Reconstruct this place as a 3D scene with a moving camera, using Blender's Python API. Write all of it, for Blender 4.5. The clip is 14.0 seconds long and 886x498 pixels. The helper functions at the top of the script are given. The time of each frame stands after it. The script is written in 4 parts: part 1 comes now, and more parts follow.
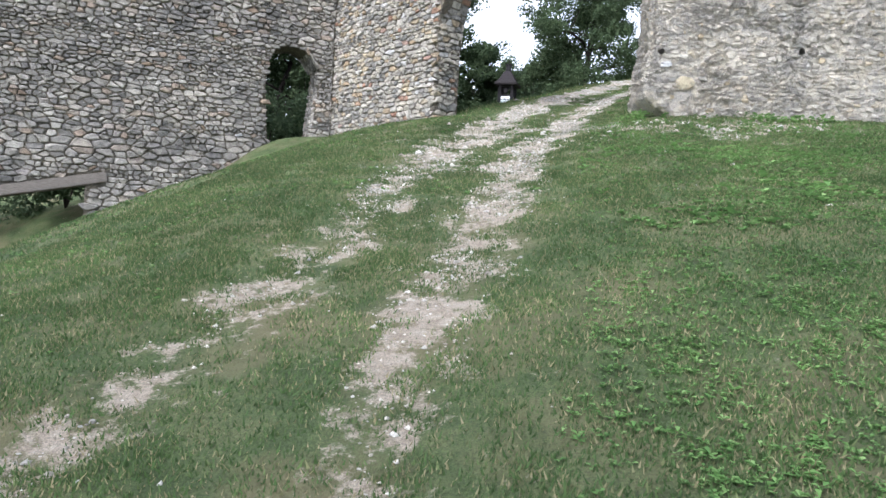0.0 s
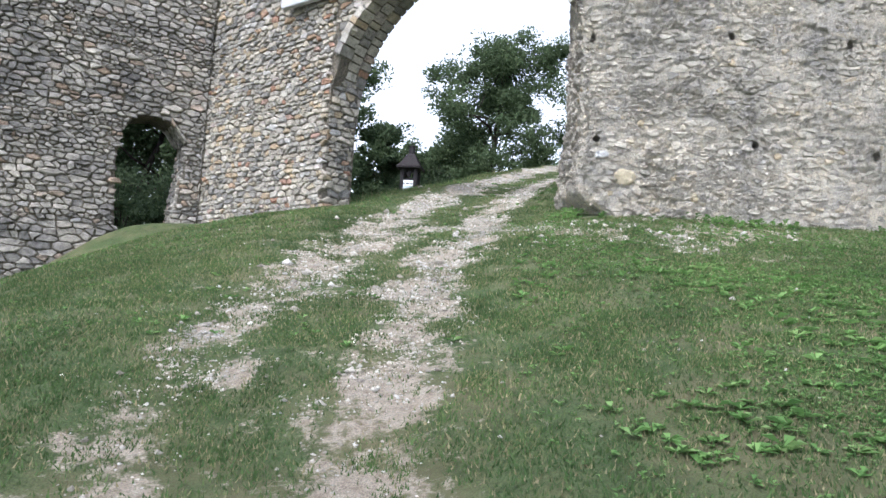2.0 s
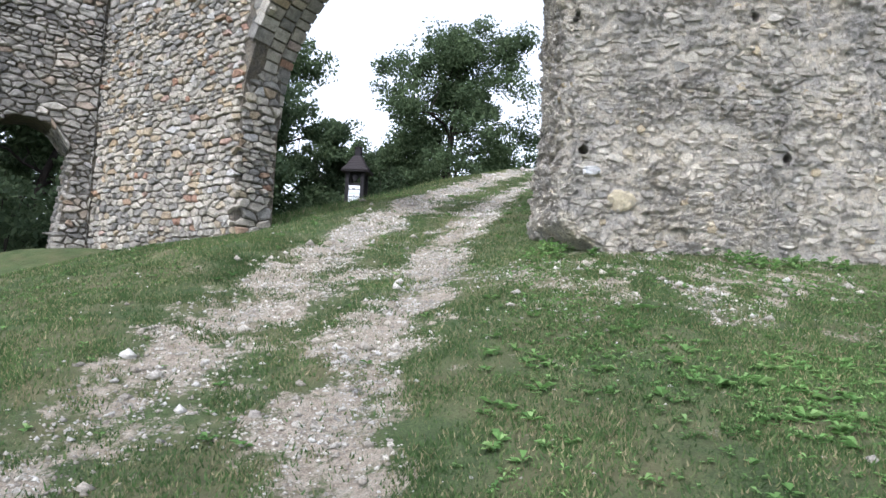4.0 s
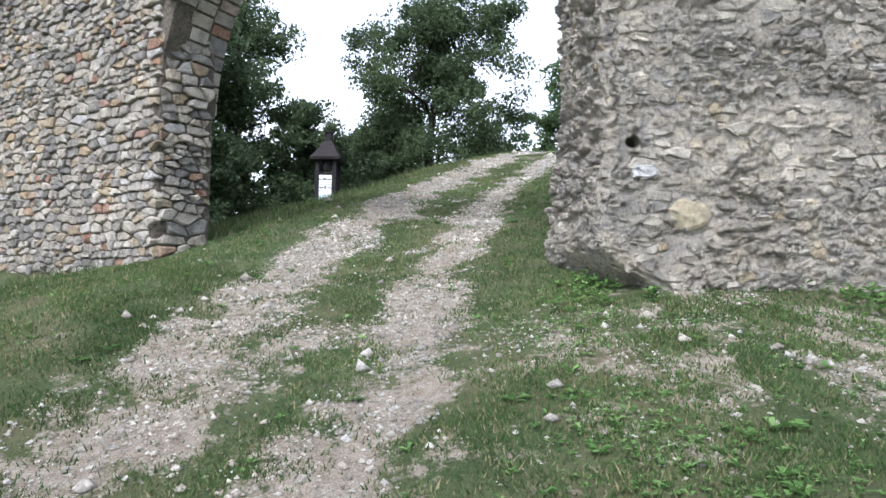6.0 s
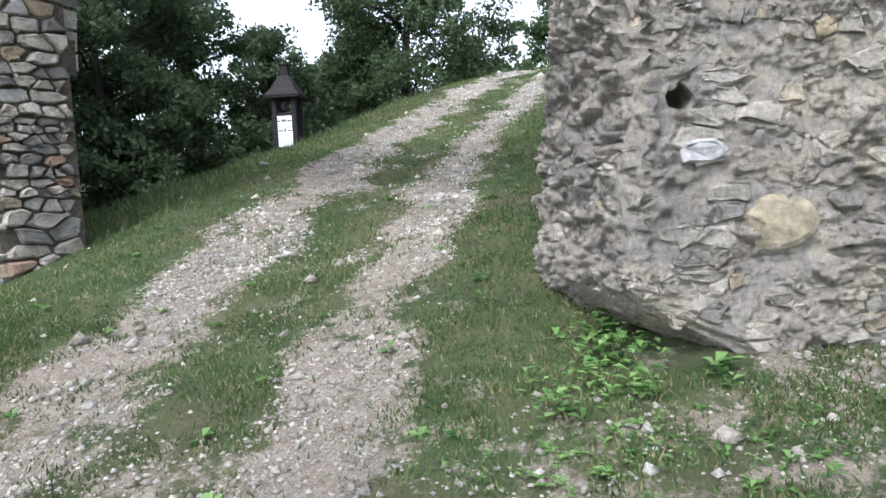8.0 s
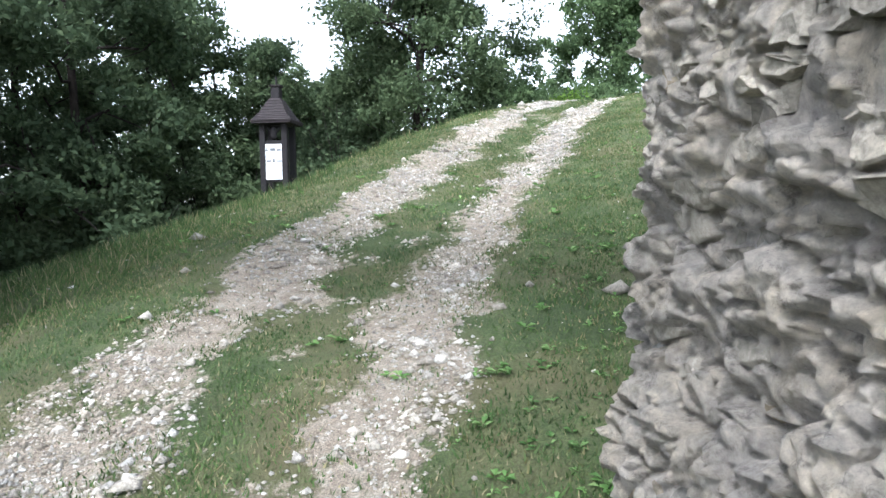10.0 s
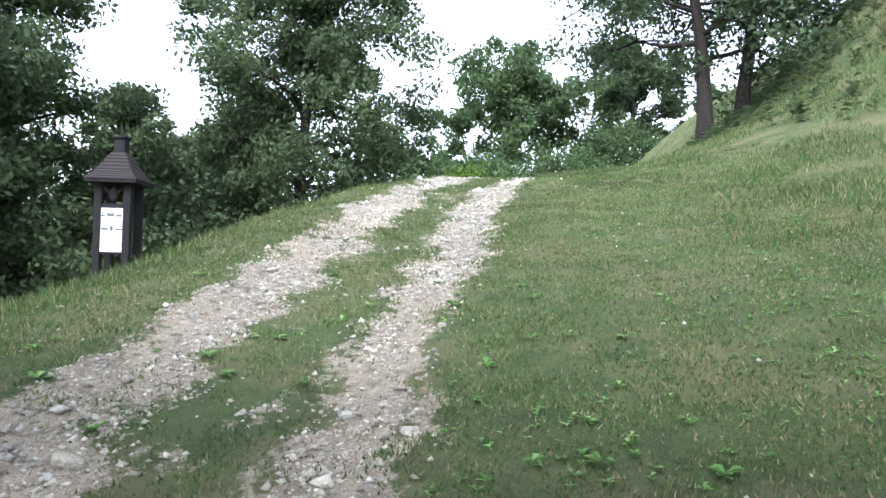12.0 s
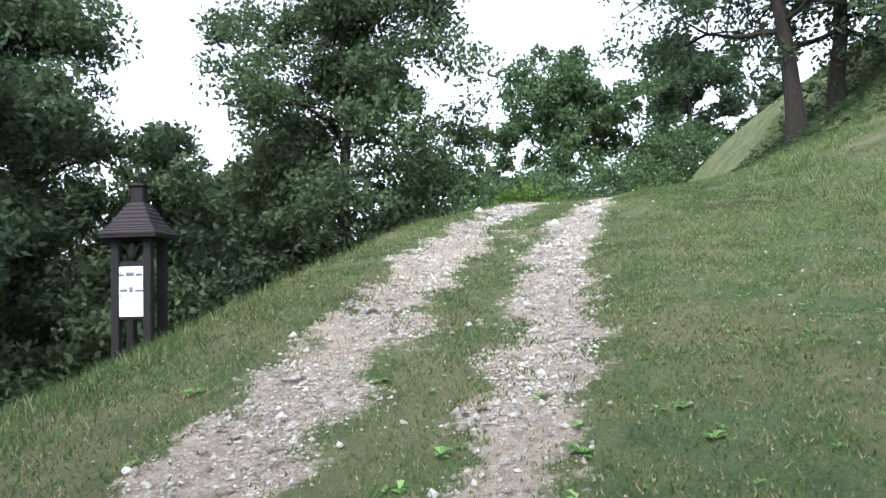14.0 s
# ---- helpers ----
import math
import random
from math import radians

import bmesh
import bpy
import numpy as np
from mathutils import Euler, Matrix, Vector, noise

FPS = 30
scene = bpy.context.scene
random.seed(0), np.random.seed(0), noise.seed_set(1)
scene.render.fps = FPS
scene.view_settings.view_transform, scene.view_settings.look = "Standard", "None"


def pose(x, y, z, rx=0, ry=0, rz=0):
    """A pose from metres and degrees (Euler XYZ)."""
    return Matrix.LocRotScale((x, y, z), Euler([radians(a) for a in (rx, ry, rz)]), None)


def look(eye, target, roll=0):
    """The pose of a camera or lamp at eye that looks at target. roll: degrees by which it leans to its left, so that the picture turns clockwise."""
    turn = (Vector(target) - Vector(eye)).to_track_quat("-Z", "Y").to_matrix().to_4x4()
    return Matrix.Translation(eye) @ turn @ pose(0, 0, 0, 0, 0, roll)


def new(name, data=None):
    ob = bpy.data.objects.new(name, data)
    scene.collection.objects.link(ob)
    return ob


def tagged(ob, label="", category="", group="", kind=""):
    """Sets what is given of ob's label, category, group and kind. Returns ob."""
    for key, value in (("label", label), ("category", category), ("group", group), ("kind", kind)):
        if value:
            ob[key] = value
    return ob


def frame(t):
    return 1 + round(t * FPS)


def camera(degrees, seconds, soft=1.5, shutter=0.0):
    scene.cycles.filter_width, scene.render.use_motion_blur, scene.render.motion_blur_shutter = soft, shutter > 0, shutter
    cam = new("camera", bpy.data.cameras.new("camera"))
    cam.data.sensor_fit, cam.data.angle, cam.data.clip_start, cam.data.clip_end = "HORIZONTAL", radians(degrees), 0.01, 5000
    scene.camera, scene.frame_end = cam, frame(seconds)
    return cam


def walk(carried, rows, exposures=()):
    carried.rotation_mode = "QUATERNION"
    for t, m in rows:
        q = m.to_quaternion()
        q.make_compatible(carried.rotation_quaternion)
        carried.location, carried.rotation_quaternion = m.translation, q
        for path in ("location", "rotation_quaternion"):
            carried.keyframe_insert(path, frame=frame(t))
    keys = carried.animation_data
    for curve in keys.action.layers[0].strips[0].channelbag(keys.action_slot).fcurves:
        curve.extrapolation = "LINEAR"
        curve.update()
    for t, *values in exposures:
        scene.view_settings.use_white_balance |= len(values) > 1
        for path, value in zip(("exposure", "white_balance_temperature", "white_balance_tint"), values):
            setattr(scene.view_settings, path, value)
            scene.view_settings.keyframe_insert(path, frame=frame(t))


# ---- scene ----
cam = camera(68.5, 14.0)
PATH = [
    (0, (0.171, -2.977, -0.696), (-0.192, -1.013, -0.791), 3.5),
    (0.5, (0.161, -2.239, -0.548), (0.02, -0.245, -0.584), 1.1),
    (1, (0.176, -1.569, -0.356), (0.17, 0.43, -0.284), 3.7),
    (1.5, (0.101, -1.075, -0.211), (0.081, 0.92, -0.076), 3.4),
    (2, (-0.071, -0.668, -0.138), (-0.154, 1.324, 0.023), 3.7),
    (2.5, (-0.112, -0.204, 0.023), (-0.211, 1.788, 0.18), 1.4),
    (3, (-0.008, 0.353, 0.227), (-0.011, 2.346, 0.393), -0.1),
    (3.2, (0.011, 0.565, 0.298), (0.027, 2.559, 0.459), 1.8),
    (5.3, (-0.055, 2.626, 0.906), (0.009, 4.62, 1.047), 2.8),
    (5.5, (-0.022, 2.815, 0.956), (0.049, 4.809, 1.088), 1.8),
    (6, (-0.01, 3.305, 1.121), (0.092, 5.3, 1.207), 1.1),
    (6.5, (0.122, 3.748, 1.251), (0.262, 5.743, 1.254), -0.2),
    (7, (0.2, 4.205, 1.409), (0.326, 6.199, 1.319), -0.2),
    (7.5, (0.304, 4.636, 1.537), (0.438, 6.627, 1.405), -0.4),
    (8, (0.421, 5.094, 1.721), (0.521, 7.085, 1.555), -3.0),
    (8.2, (0.43, 5.294, 1.78), (0.483, 7.286, 1.616), -2.0),
    (10.3, (0.734, 7.367, 2.422), (0.786, 9.363, 2.312), -0.3),
    (10.5, (0.695, 7.566, 2.435), (0.788, 9.562, 2.356), 2.2),
    (10.9, (0.63, 7.91, 2.45), (0.782, 9.904, 2.414), -0.2),
    (11, (0.615, 7.999, 2.493), (0.877, 9.981, 2.517), 0.5),
    (11.5, (0.865, 8.337, 2.676), (1.348, 10.274, 2.783), 2.4),
    (12, (0.832, 8.877, 2.758), (1.231, 10.836, 2.827), 1.3),
    (12.5, (0.871, 9.249, 2.866), (1.295, 11.201, 2.957), 0.7),
    (13, (0.859, 9.693, 3.01), (1.165, 11.666, 3.125), -0.4),
    (13.5, (0.808, 10.094, 3.125), (1.061, 12.074, 3.238), -0.1),
    (14, (0.909, 10.433, 3.203), (1.159, 12.413, 3.32), -1.8),
]
walk(cam, [(t, look(eye, target, roll)) for t, eye, target, roll in PATH],
     [(0, 1.25, 5960, 13), (3, 1.2, 5960, 13), (5.5, 1.12, 5960, 13), (8, 1.2, 5960, 13), (9.3, 1.6, 5960, 11), (10.4, 1.72, 5960, 10), (11.2, 1.65, 5960, 10), (12, 1.72, 5960, 10), (14, 1.48, 5960, 11)])

# ---- world, sun, exposure ----
world = bpy.data.worlds.new("sky")
scene.world = world
world.use_nodes = True
wn, wl = world.node_tree.nodes, world.node_tree.links
sky = wn.new("ShaderNodeTexSky")
sky.sky_type, sky.sun_disc = "NISHITA", False
sky.sun_elevation, sky.sun_rotation = radians(54), radians(210)
sky.dust_density, sky.air_density = 3.0, 1.0
veil = wn.new("ShaderNodeHueSaturation")
veil.inputs["Saturation"].default_value = 0.36
veil.inputs["Value"].default_value = 1.5
wl.new(sky.outputs[0], veil.inputs["Color"])
wl.new(veil.outputs[0], wn["Background"].inputs["Color"])
wn["Background"].inputs["Strength"].default_value = 0.15
sun = new("sun", bpy.data.lights.new("sun", "SUN"))
sun.data.energy, sun.data.angle, sun.data.color = 1.3, radians(14), (1.0, 0.985, 0.96)
sun.matrix_basis = look((-10, -17.3, 28), (0, 0, 0))

# ---- materials ----


class Nodes:
    """A few shorthands for building a node material."""

    def __init__(self, name, rough=0.9):
        self.m = bpy.data.materials.new(name)
        self.m.use_nodes = True
        self.t = self.m.node_tree
        self.b = self.t.nodes["Principled BSDF"]
        self.b.inputs["Roughness"].default_value = rough
        self.b.inputs["Specular IOR Level"].default_value = 0.25
        self.pos = self.t.nodes.new("ShaderNodeNewGeometry").outputs["Position"]

    def link(self, a, b):
        self.t.links.new(a, b)

    def noise(self, scale, detail=5, rough=0.6, stretch=None):
        n = self.t.nodes.new("ShaderNodeTexNoise")
        n.inputs["Scale"].default_value, n.inputs["Detail"].default_value = scale, detail
        n.inputs["Roughness"].default_value = rough
        src = self.pos
        if stretch:
            mp = self.t.nodes.new("ShaderNodeMapping")
            mp.inputs["Scale"].default_value = stretch
            self.link(src, mp.inputs["Vector"])
            src = mp.outputs[0]
        self.link(src, n.inputs["Vector"])
        return n.outputs["Fac"]

    def ramp(self, fac, stops):
        r = self.t.nodes.new("ShaderNodeValToRGB")
        el = r.color_ramp.elements
        while len(el) < len(stops):
            el.new(0.5)
        for e, (p, c) in zip(el, stops):
            e.position = p
            e.color = (*c, 1) if len(c) == 3 else c
        self.link(fac, r.inputs["Fac"])
        return r.outputs["Color"]

    def mix(self, fac, a, b, mode="MIX"):
        n = self.t.nodes.new("ShaderNodeMix")
        n.data_type, n.blend_type = "RGBA", mode
        for v, s in ((fac, n.inputs[0]), (a, n.inputs[6]), (b, n.inputs[7])):
            if isinstance(v, (int, float)):
                s.default_value = v
            elif isinstance(v, tuple):
                s.default_value = (*v, 1)
            else:
                self.link(v, s)
        return n.outputs[2]

    def math(self, op, a, b=0.0):
        n = self.t.nodes.new("ShaderNodeMath")
        n.operation = op
        for v, s in ((a, n.inputs[0]), (b, n.inputs[1])):
            if isinstance(v, (int, float)):
                s.default_value = v
            else:
                self.link(v, s)
        return n.outputs[0]

    def bump(self, fac, strength, distance):
        n = self.t.nodes.new("ShaderNodeBump")
        n.inputs["Strength"].default_value, n.inputs["Distance"].default_value = strength, distance
        self.link(fac, n.inputs["Height"])
        self.link(n.outputs[0], self.b.inputs["Normal"])

    def random(self, single):
        if single:
            return self.t.nodes.new("ShaderNodeObjectInfo").outputs["Random"]
        return self.t.nodes.new("ShaderNodeNewGeometry").outputs["Random Per Island"]

    def done(self, colour):
        if isinstance(colour, tuple):
            self.b.inputs["Base Color"].default_value = (*colour, 1)
        else:
            self.link(colour, self.b.inputs["Base Color"])
        return self.m


def stone_material(name, single, stops):
    n = Nodes(name, 0.92)
    base = n.ramp(n.random(single), stops)
    coarse = n.ramp(n.noise(9, 6, 0.65), [(0.3, (0.55, 0.55, 0.56)), (0.5, (0.95, 0.95, 0.94)), (0.72, (1.25, 1.24, 1.22))])
    fine = n.ramp(n.noise(70, 5, 0.7), [(0.3, (0.6, 0.6, 0.6)), (0.6, (1.12, 1.12, 1.12))])
    c = n.mix(1.0, n.mix(1.0, base, coarse, "MULTIPLY"), fine, "MULTIPLY")
    lichen = n.ramp(n.noise(5, 4, 0.7), [(0.62, (0, 0, 0)), (0.7, (0.6, 0.6, 0.6))])
    c = n.mix(lichen, c, (0.33, 0.325, 0.31))
    c = n.mix(1.0, c, n.ramp(n.noise(1.1, 5, 0.65), [(0.34, (0.66, 0.67, 0.69)), (0.5, (0.95, 0.95, 0.95)), (0.66, (1.1, 1.08, 1.04))]), "MULTIPLY")
    n.bump(n.noise(38, 8, 0.75), 1.0, 0.035)
    return n.done(c)


GREYS = [(0.0, (0.2, 0.195, 0.185)), (0.15, (0.29, 0.28, 0.265)), (0.35, (0.37, 0.345, 0.305)), (0.55, (0.44, 0.405, 0.35)),
         (0.76, (0.46, 0.44, 0.4)), (0.84, (0.4, 0.34, 0.25)), (0.91, (0.38, 0.3, 0.21)), (0.95, (0.32, 0.19, 0.14)), (0.98, (0.48, 0.47, 0.455))]
DARKS = [(0.0, (0.2, 0.19, 0.18)), (0.3, (0.3, 0.285, 0.265)), (0.6, (0.385, 0.36, 0.325)), (0.85, (0.45, 0.43, 0.395)),
         (0.95, (0.33, 0.25, 0.19)), (1.0, (0.48, 0.475, 0.47))]
PALES = [(0.0, (0.27, 0.26, 0.24)), (0.25, (0.37, 0.345, 0.3)), (0.55, (0.45, 0.42, 0.365)), (0.85, (0.51, 0.475, 0.415)),
         (0.96, (0.43, 0.36, 0.25)), (1.0, (0.5, 0.49, 0.47))]
STONE = {k: (stone_material(k + "_stone", True, s), stone_material(k + "_stone_mass", False, s))
         for k, s in (("grey", GREYS), ("dark", DARKS), ("pale", PALES))}


def mortar_material(name, a, b):
    n = Nodes(name, 0.95)
    c = n.ramp(n.noise(3.5, 7, 0.7), [(0.3, a), (0.7, b)])
    c = n.mix(1.0, c, n.ramp(n.noise(8, 5, 0.65), [(0.32, (0.8, 0.81, 0.85)), (0.48, (1.0, 1.0, 1.0)), (0.6, (1.08, 1.05, 0.98)), (0.72, (1.2, 1.17, 1.12))]), "MULTIPLY")
    c = n.mix(1.0, c, n.ramp(n.noise(40, 6, 0.7), [(0.3, (0.55, 0.55, 0.55)), (0.65, (1.15, 1.15, 1.13))]), "MULTIPLY")
    c = n.mix(1.0, c, n.ramp(n.noise(1.1, 5, 0.65), [(0.34, (0.6, 0.61, 0.63)), (0.5, (0.92, 0.92, 0.92)), (0.66, (1.1, 1.08, 1.04))]), "MULTIPLY")
    # dark flecks paint the shade of small crevices into the colour
    c = n.mix(1.0, c, n.ramp(n.noise(24, 8, 0.75), [(0.36, (0.5, 0.5, 0.52)), (0.45, (0.93, 0.93, 0.93)), (0.7, (1.1, 1.1, 1.1))]), "MULTIPLY")
    n.bump(n.noise(22, 11, 0.82), 1.0, 0.12)
    return n.done(c)


MORTAR_PALE = mortar_material("pale_lime_mortar", (0.52, 0.48, 0.425), (0.7, 0.66, 0.6))
MORTAR_DARK = mortar_material("grey_lime_mortar", (0.15, 0.135, 0.115), (0.3, 0.27, 0.23))

n = Nodes("ground", 0.96)
soil = n.ramp(n.noise(14, 8, 0.7), [(0.25, (0.2, 0.165, 0.125)), (0.5, (0.35, 0.305, 0.25)), (0.75, (0.48, 0.44, 0.38))])
grit = n.ramp(n.noise(120, 4, 0.7), [(0.35, (0.6, 0.6, 0.6)), (0.65, (1.3, 1.28, 1.25))])
soil = n.mix(1.0, soil, grit, "MULTIPLY")
turf = n.ramp(n.noise(3.0, 7, 0.7), [(0.28, (0.045, 0.066, 0.028)), (0.5, (0.075, 0.105, 0.045)), (0.72, (0.13, 0.14, 0.075))])
turf = n.mix(1.0, turf, n.ramp(n.noise(90, 6, 0.75), [(0.3, (0.4, 0.42, 0.4)), (0.6, (1.2, 1.25, 1.1))]), "MULTIPLY")
dry = n.ramp(n.noise(1.3, 5, 0.65), [(0.44, (0, 0, 0)), (0.64, (0.65, 0.65, 0.65))])
turf = n.mix(dry, turf, (0.17, 0.145, 0.085))
att = n.t.nodes.new("ShaderNodeAttribute")
att.attribute_name = "gravel"
edge = n.math("ADD", att.outputs["Fac"], n.math("MULTIPLY", n.math("SUBTRACT", n.noise(4.5, 8, 0.75), 0.5), 2.7))
cut = n.ramp(edge, [(0.38, (0, 0, 0)), (0.6, (1, 1, 1))])
n.bump(n.noise(55, 8, 0.75), 1.0, 0.05)
GROUND = n.done(n.mix(cut, turf, soil))


def leaf_material(name, stops, gloss=0.75):
    n = Nodes(name, gloss)
    c = n.ramp(n.random(False), stops)
    c = n.mix(1.0, c, n.ramp(n.noise(0.7, 4, 0.6), [(0.3, (0.62, 0.66, 0.62)), (0.7, (1.2, 1.18, 1.1))]), "MULTIPLY")
    n.b.inputs["Specular IOR Level"].default_value = 0.12
    return n.done(c)


def leaves_lit(name, stops):
    """Leaves that let some light through."""
    m = leaf_material(name, stops)
    t = m.node_tree
    b, out = t.nodes["Principled BSDF"], t.nodes["Material Output"]
    thin = t.nodes.new("ShaderNodeBsdfTranslucent")
    t.links.new(b.inputs["Base Color"].links[0].from_socket, thin.inputs["Color"])
    mx = t.nodes.new("ShaderNodeMixShader")
    mx.inputs[0].default_value = 0.4
    t.links.new(b.outputs[0], mx.inputs[1])
    t.links.new(thin.outputs[0], mx.inputs[2])
    t.links.new(mx.outputs[0], out.inputs["Surface"])
    return m


LEAF = leaves_lit("tree_leaves", [(0, (0.052, 0.08, 0.042)), (0.5, (0.076, 0.112, 0.06)), (1, (0.11, 0.15, 0.082))])
LEAF_DARK = leaves_lit("dark_tree_leaves", [(0, (0.05, 0.078, 0.044)), (0.6, (0.07, 0.104, 0.06)), (1, (0.1, 0.138, 0.078))])
LEAF_PALE = leaves_lit("pale_tree_leaves", [(0, (0.05, 0.085, 0.04)), (0.6, (0.08, 0.125, 0.06)), (1, (0.11, 0.16, 0.08))])
LEAF_FRESH = leaves_lit("fresh_leaves", [(0, (0.08, 0.15, 0.03)), (1, (0.15, 0.25, 0.05))])
BLADE = leaves_lit("grass_blades", [(0, (0.05, 0.09, 0.034)), (0.5, (0.08, 0.135, 0.05)), (0.76, (0.115, 0.165, 0.068)), (0.88, (0.22, 0.2, 0.12)), (1, (0.32, 0.28, 0.18))])
BLADE_DRY = leaves_lit("dry_grass_blades", [(0, (0.1, 0.12, 0.045)), (0.5, (0.17, 0.165, 0.08)), (1, (0.27, 0.23, 0.14))])
HERB = leaves_lit("herb_leaves", [(0, (0.09, 0.18, 0.06)), (0.6, (0.14, 0.26, 0.085)), (1, (0.24, 0.36, 0.15))])

n = Nodes("bark", 0.95)
bark = n.ramp(n.noise(6, 8, 0.7, (4, 4, 0.7)), [(0.3, (0.016, 0.013, 0.012)), (0.6, (0.036, 0.03, 0.027)), (0.8, (0.065, 0.057, 0.052))])
n.bump(n.noise(9, 8, 0.7, (4, 4, 0.6)), 1.0, 0.06)
BARK = n.done(bark)


def wood_material(name, a, b, rough=0.8):
    n = Nodes(name, rough)
    c = n.ramp(n.noise(5, 8, 0.7, (12, 12, 1.2)), [(0.3, a), (0.7, b)])
    n.bump(n.noise(8, 7, 0.7, (14, 14, 1)), 0.6, 0.01)
    return n.done(c)


TARRED = wood_material("tarred_wood", (0.009, 0.0085, 0.01), (0.02, 0.018, 0.02))
SHINGLE = wood_material("dark_shingle", (0.013, 0.011, 0.012), (0.03, 0.025, 0.027))
n = Nodes("weathered_board", 0.75)
n.bump(n.noise(6, 7, 0.7, (1.5, 1.5, 16)), 0.5, 0.01)
PLANK = n.done(n.ramp(n.noise(4, 7, 0.7, (1.3, 1.3, 12)), [(0.3, (0.3, 0.31, 0.33)), (0.7, (0.46, 0.47, 0.49))]))
n = Nodes("old_lintel_wood", 0.9)
n.bump(n.noise(6, 7, 0.7, (2, 2, 16)), 0.6, 0.012)
LINTEL = n.done(n.ramp(n.noise(5, 7, 0.7, (2, 2, 14)), [(0.3, (0.1, 0.085, 0.075)), (0.7, (0.21, 0.19, 0.17))]))


def plain(name, colour, rough=0.5):
    n = Nodes(name, rough)
    c = n.mix(1.0, colour, n.ramp(n.noise(12, 4, 0.6), [(0.3, (0.9, 0.9, 0.9)), (0.7, (1.04, 1.04, 1.04))]), "MULTIPLY")
    return n.done(c)


BOARD = plain("white_board", (0.76, 0.79, 0.82), 0.4)
PRINT_BLUE = plain("pale_blue_print", (0.5, 0.6, 0.68))
PRINT_DARK = plain("dark_print", (0.12, 0.13, 0.14))

# ---- shapes ----
rng = np.random.default_rng(7)


def mesh_of(name, verts, faces, material=None, smooth=False):
    me = bpy.data.meshes.new(name)
    me.from_pydata([tuple(map(float, v)) for v in verts] if not isinstance(verts, np.ndarray) else verts.tolist(), [], faces)
    if material:
        me.materials.append(material)
    if smooth:
        me.shade_smooth()
    me.update()
    return me


def quick_mesh(name, verts, tris, material):
    """A mesh from arrays of corners and triangles."""
    me = bpy.data.meshes.new(name)
    me.vertices.add(len(verts))
    me.vertices.foreach_set("co", np.asarray(verts, np.float32).ravel())
    me.loops.add(tris.size)
    me.loops.foreach_set("vertex_index", np.asarray(tris, np.int32).ravel())
    me.polygons.add(len(tris))
    me.polygons.foreach_set("loop_start", np.arange(0, tris.size, tris.shape[1], dtype=np.int32))
    me.materials.append(material)
    me.update(calc_edges=True)
    me.validate()
    return me


def part(name, bm, material, parent=None, label=""):
    """Links a bmesh as one mesh object, under a thing where one is given."""
    me = bpy.data.meshes.new(name)
    bm.to_mesh(me)
    bm.free()
    me.materials.append(material)
    ob = new(name, me)
    if parent:
        ob.parent = parent
    return tagged(ob, label)


def box(x0, x1, y0, y1, z0, z1, bevel=0.0, bm=None):
    bm = bm or bmesh.new()
    made = bmesh.ops.create_cube(bm, size=1)["verts"]
    for v in made:
        v.co = Vector(((x0 + x1) / 2 + v.co.x * (x1 - x0), (y0 + y1) / 2 + v.co.y * (y1 - y0), (z0 + z1) / 2 + v.co.z * (z1 - z0)))
    if bevel:
        bmesh.ops.bevel(bm, geom=list({e for v in made for e in v.link_edges}), offset=bevel, segments=2, affect="EDGES")
    return bm


def lattice(x, y, seed):
    """Random values on whole-numbered places."""
    h = (x.astype(np.int64) * 374761393 + y.astype(np.int64) * 668265263 + seed * 974711) & 0x7FFFFFFF
    h = ((h ^ (h >> 13)) * 1274126177) & 0x7FFFFFFF
    return ((h ^ (h >> 16)) & 0xFFFF) / 65535.0


def vnoise(x, y, size, seed=0):
    """Smooth value noise, 0 to 1."""
    x, y = np.asarray(x, float) / size, np.asarray(y, float) / size
    ix, iy = np.floor(x), np.floor(y)
    fx, fy = x - ix, y - iy
    fx, fy = fx * fx * (3 - 2 * fx), fy * fy * (3 - 2 * fy)
    a, b = lattice(ix, iy, seed), lattice(ix + 1, iy, seed)
    c, d = lattice(ix, iy + 1, seed), lattice(ix + 1, iy + 1, seed)
    return (a * (1 - fx) + b * fx) * (1 - fy) + (c * (1 - fx) + d * fx) * fy


# ---- the lie of the land ----
ROAD_Y = (-30, 2, 4.5, 7, 8.5, 10, 12.5, 14.5, 16.4, 18, 20, 24, 30, 60)
ROAD_X = (-1.6, -1.05, -1.0, -0.66, -0.4, -0.05, 0.68, 1.48, 2.16, 2.96, 4.05, 6.0, 8.0, 12)
RISE_Y = (-400, -60, -30, -10, 2.5, 7, 10, 14.5, 19, 22, 26, 40, 80, 400)
RISE_Z = (-14, -10, -8.4, -4.3, -0.75, 0.62, 1.57, 2.9, 4.25, 4.75, 4.95, 4.7, 2.5, -8)


def smooth(a, b, v):
    v = np.clip((v - a) / (b - a), 0, 1)
    return v * v * (3 - 2 * v)


def interp_soft(v, xs, ys, w=0.8):
    return (np.interp(v - w, xs, ys) + 2 * np.interp(v, xs, ys) + np.interp(v + w, xs, ys)) / 4


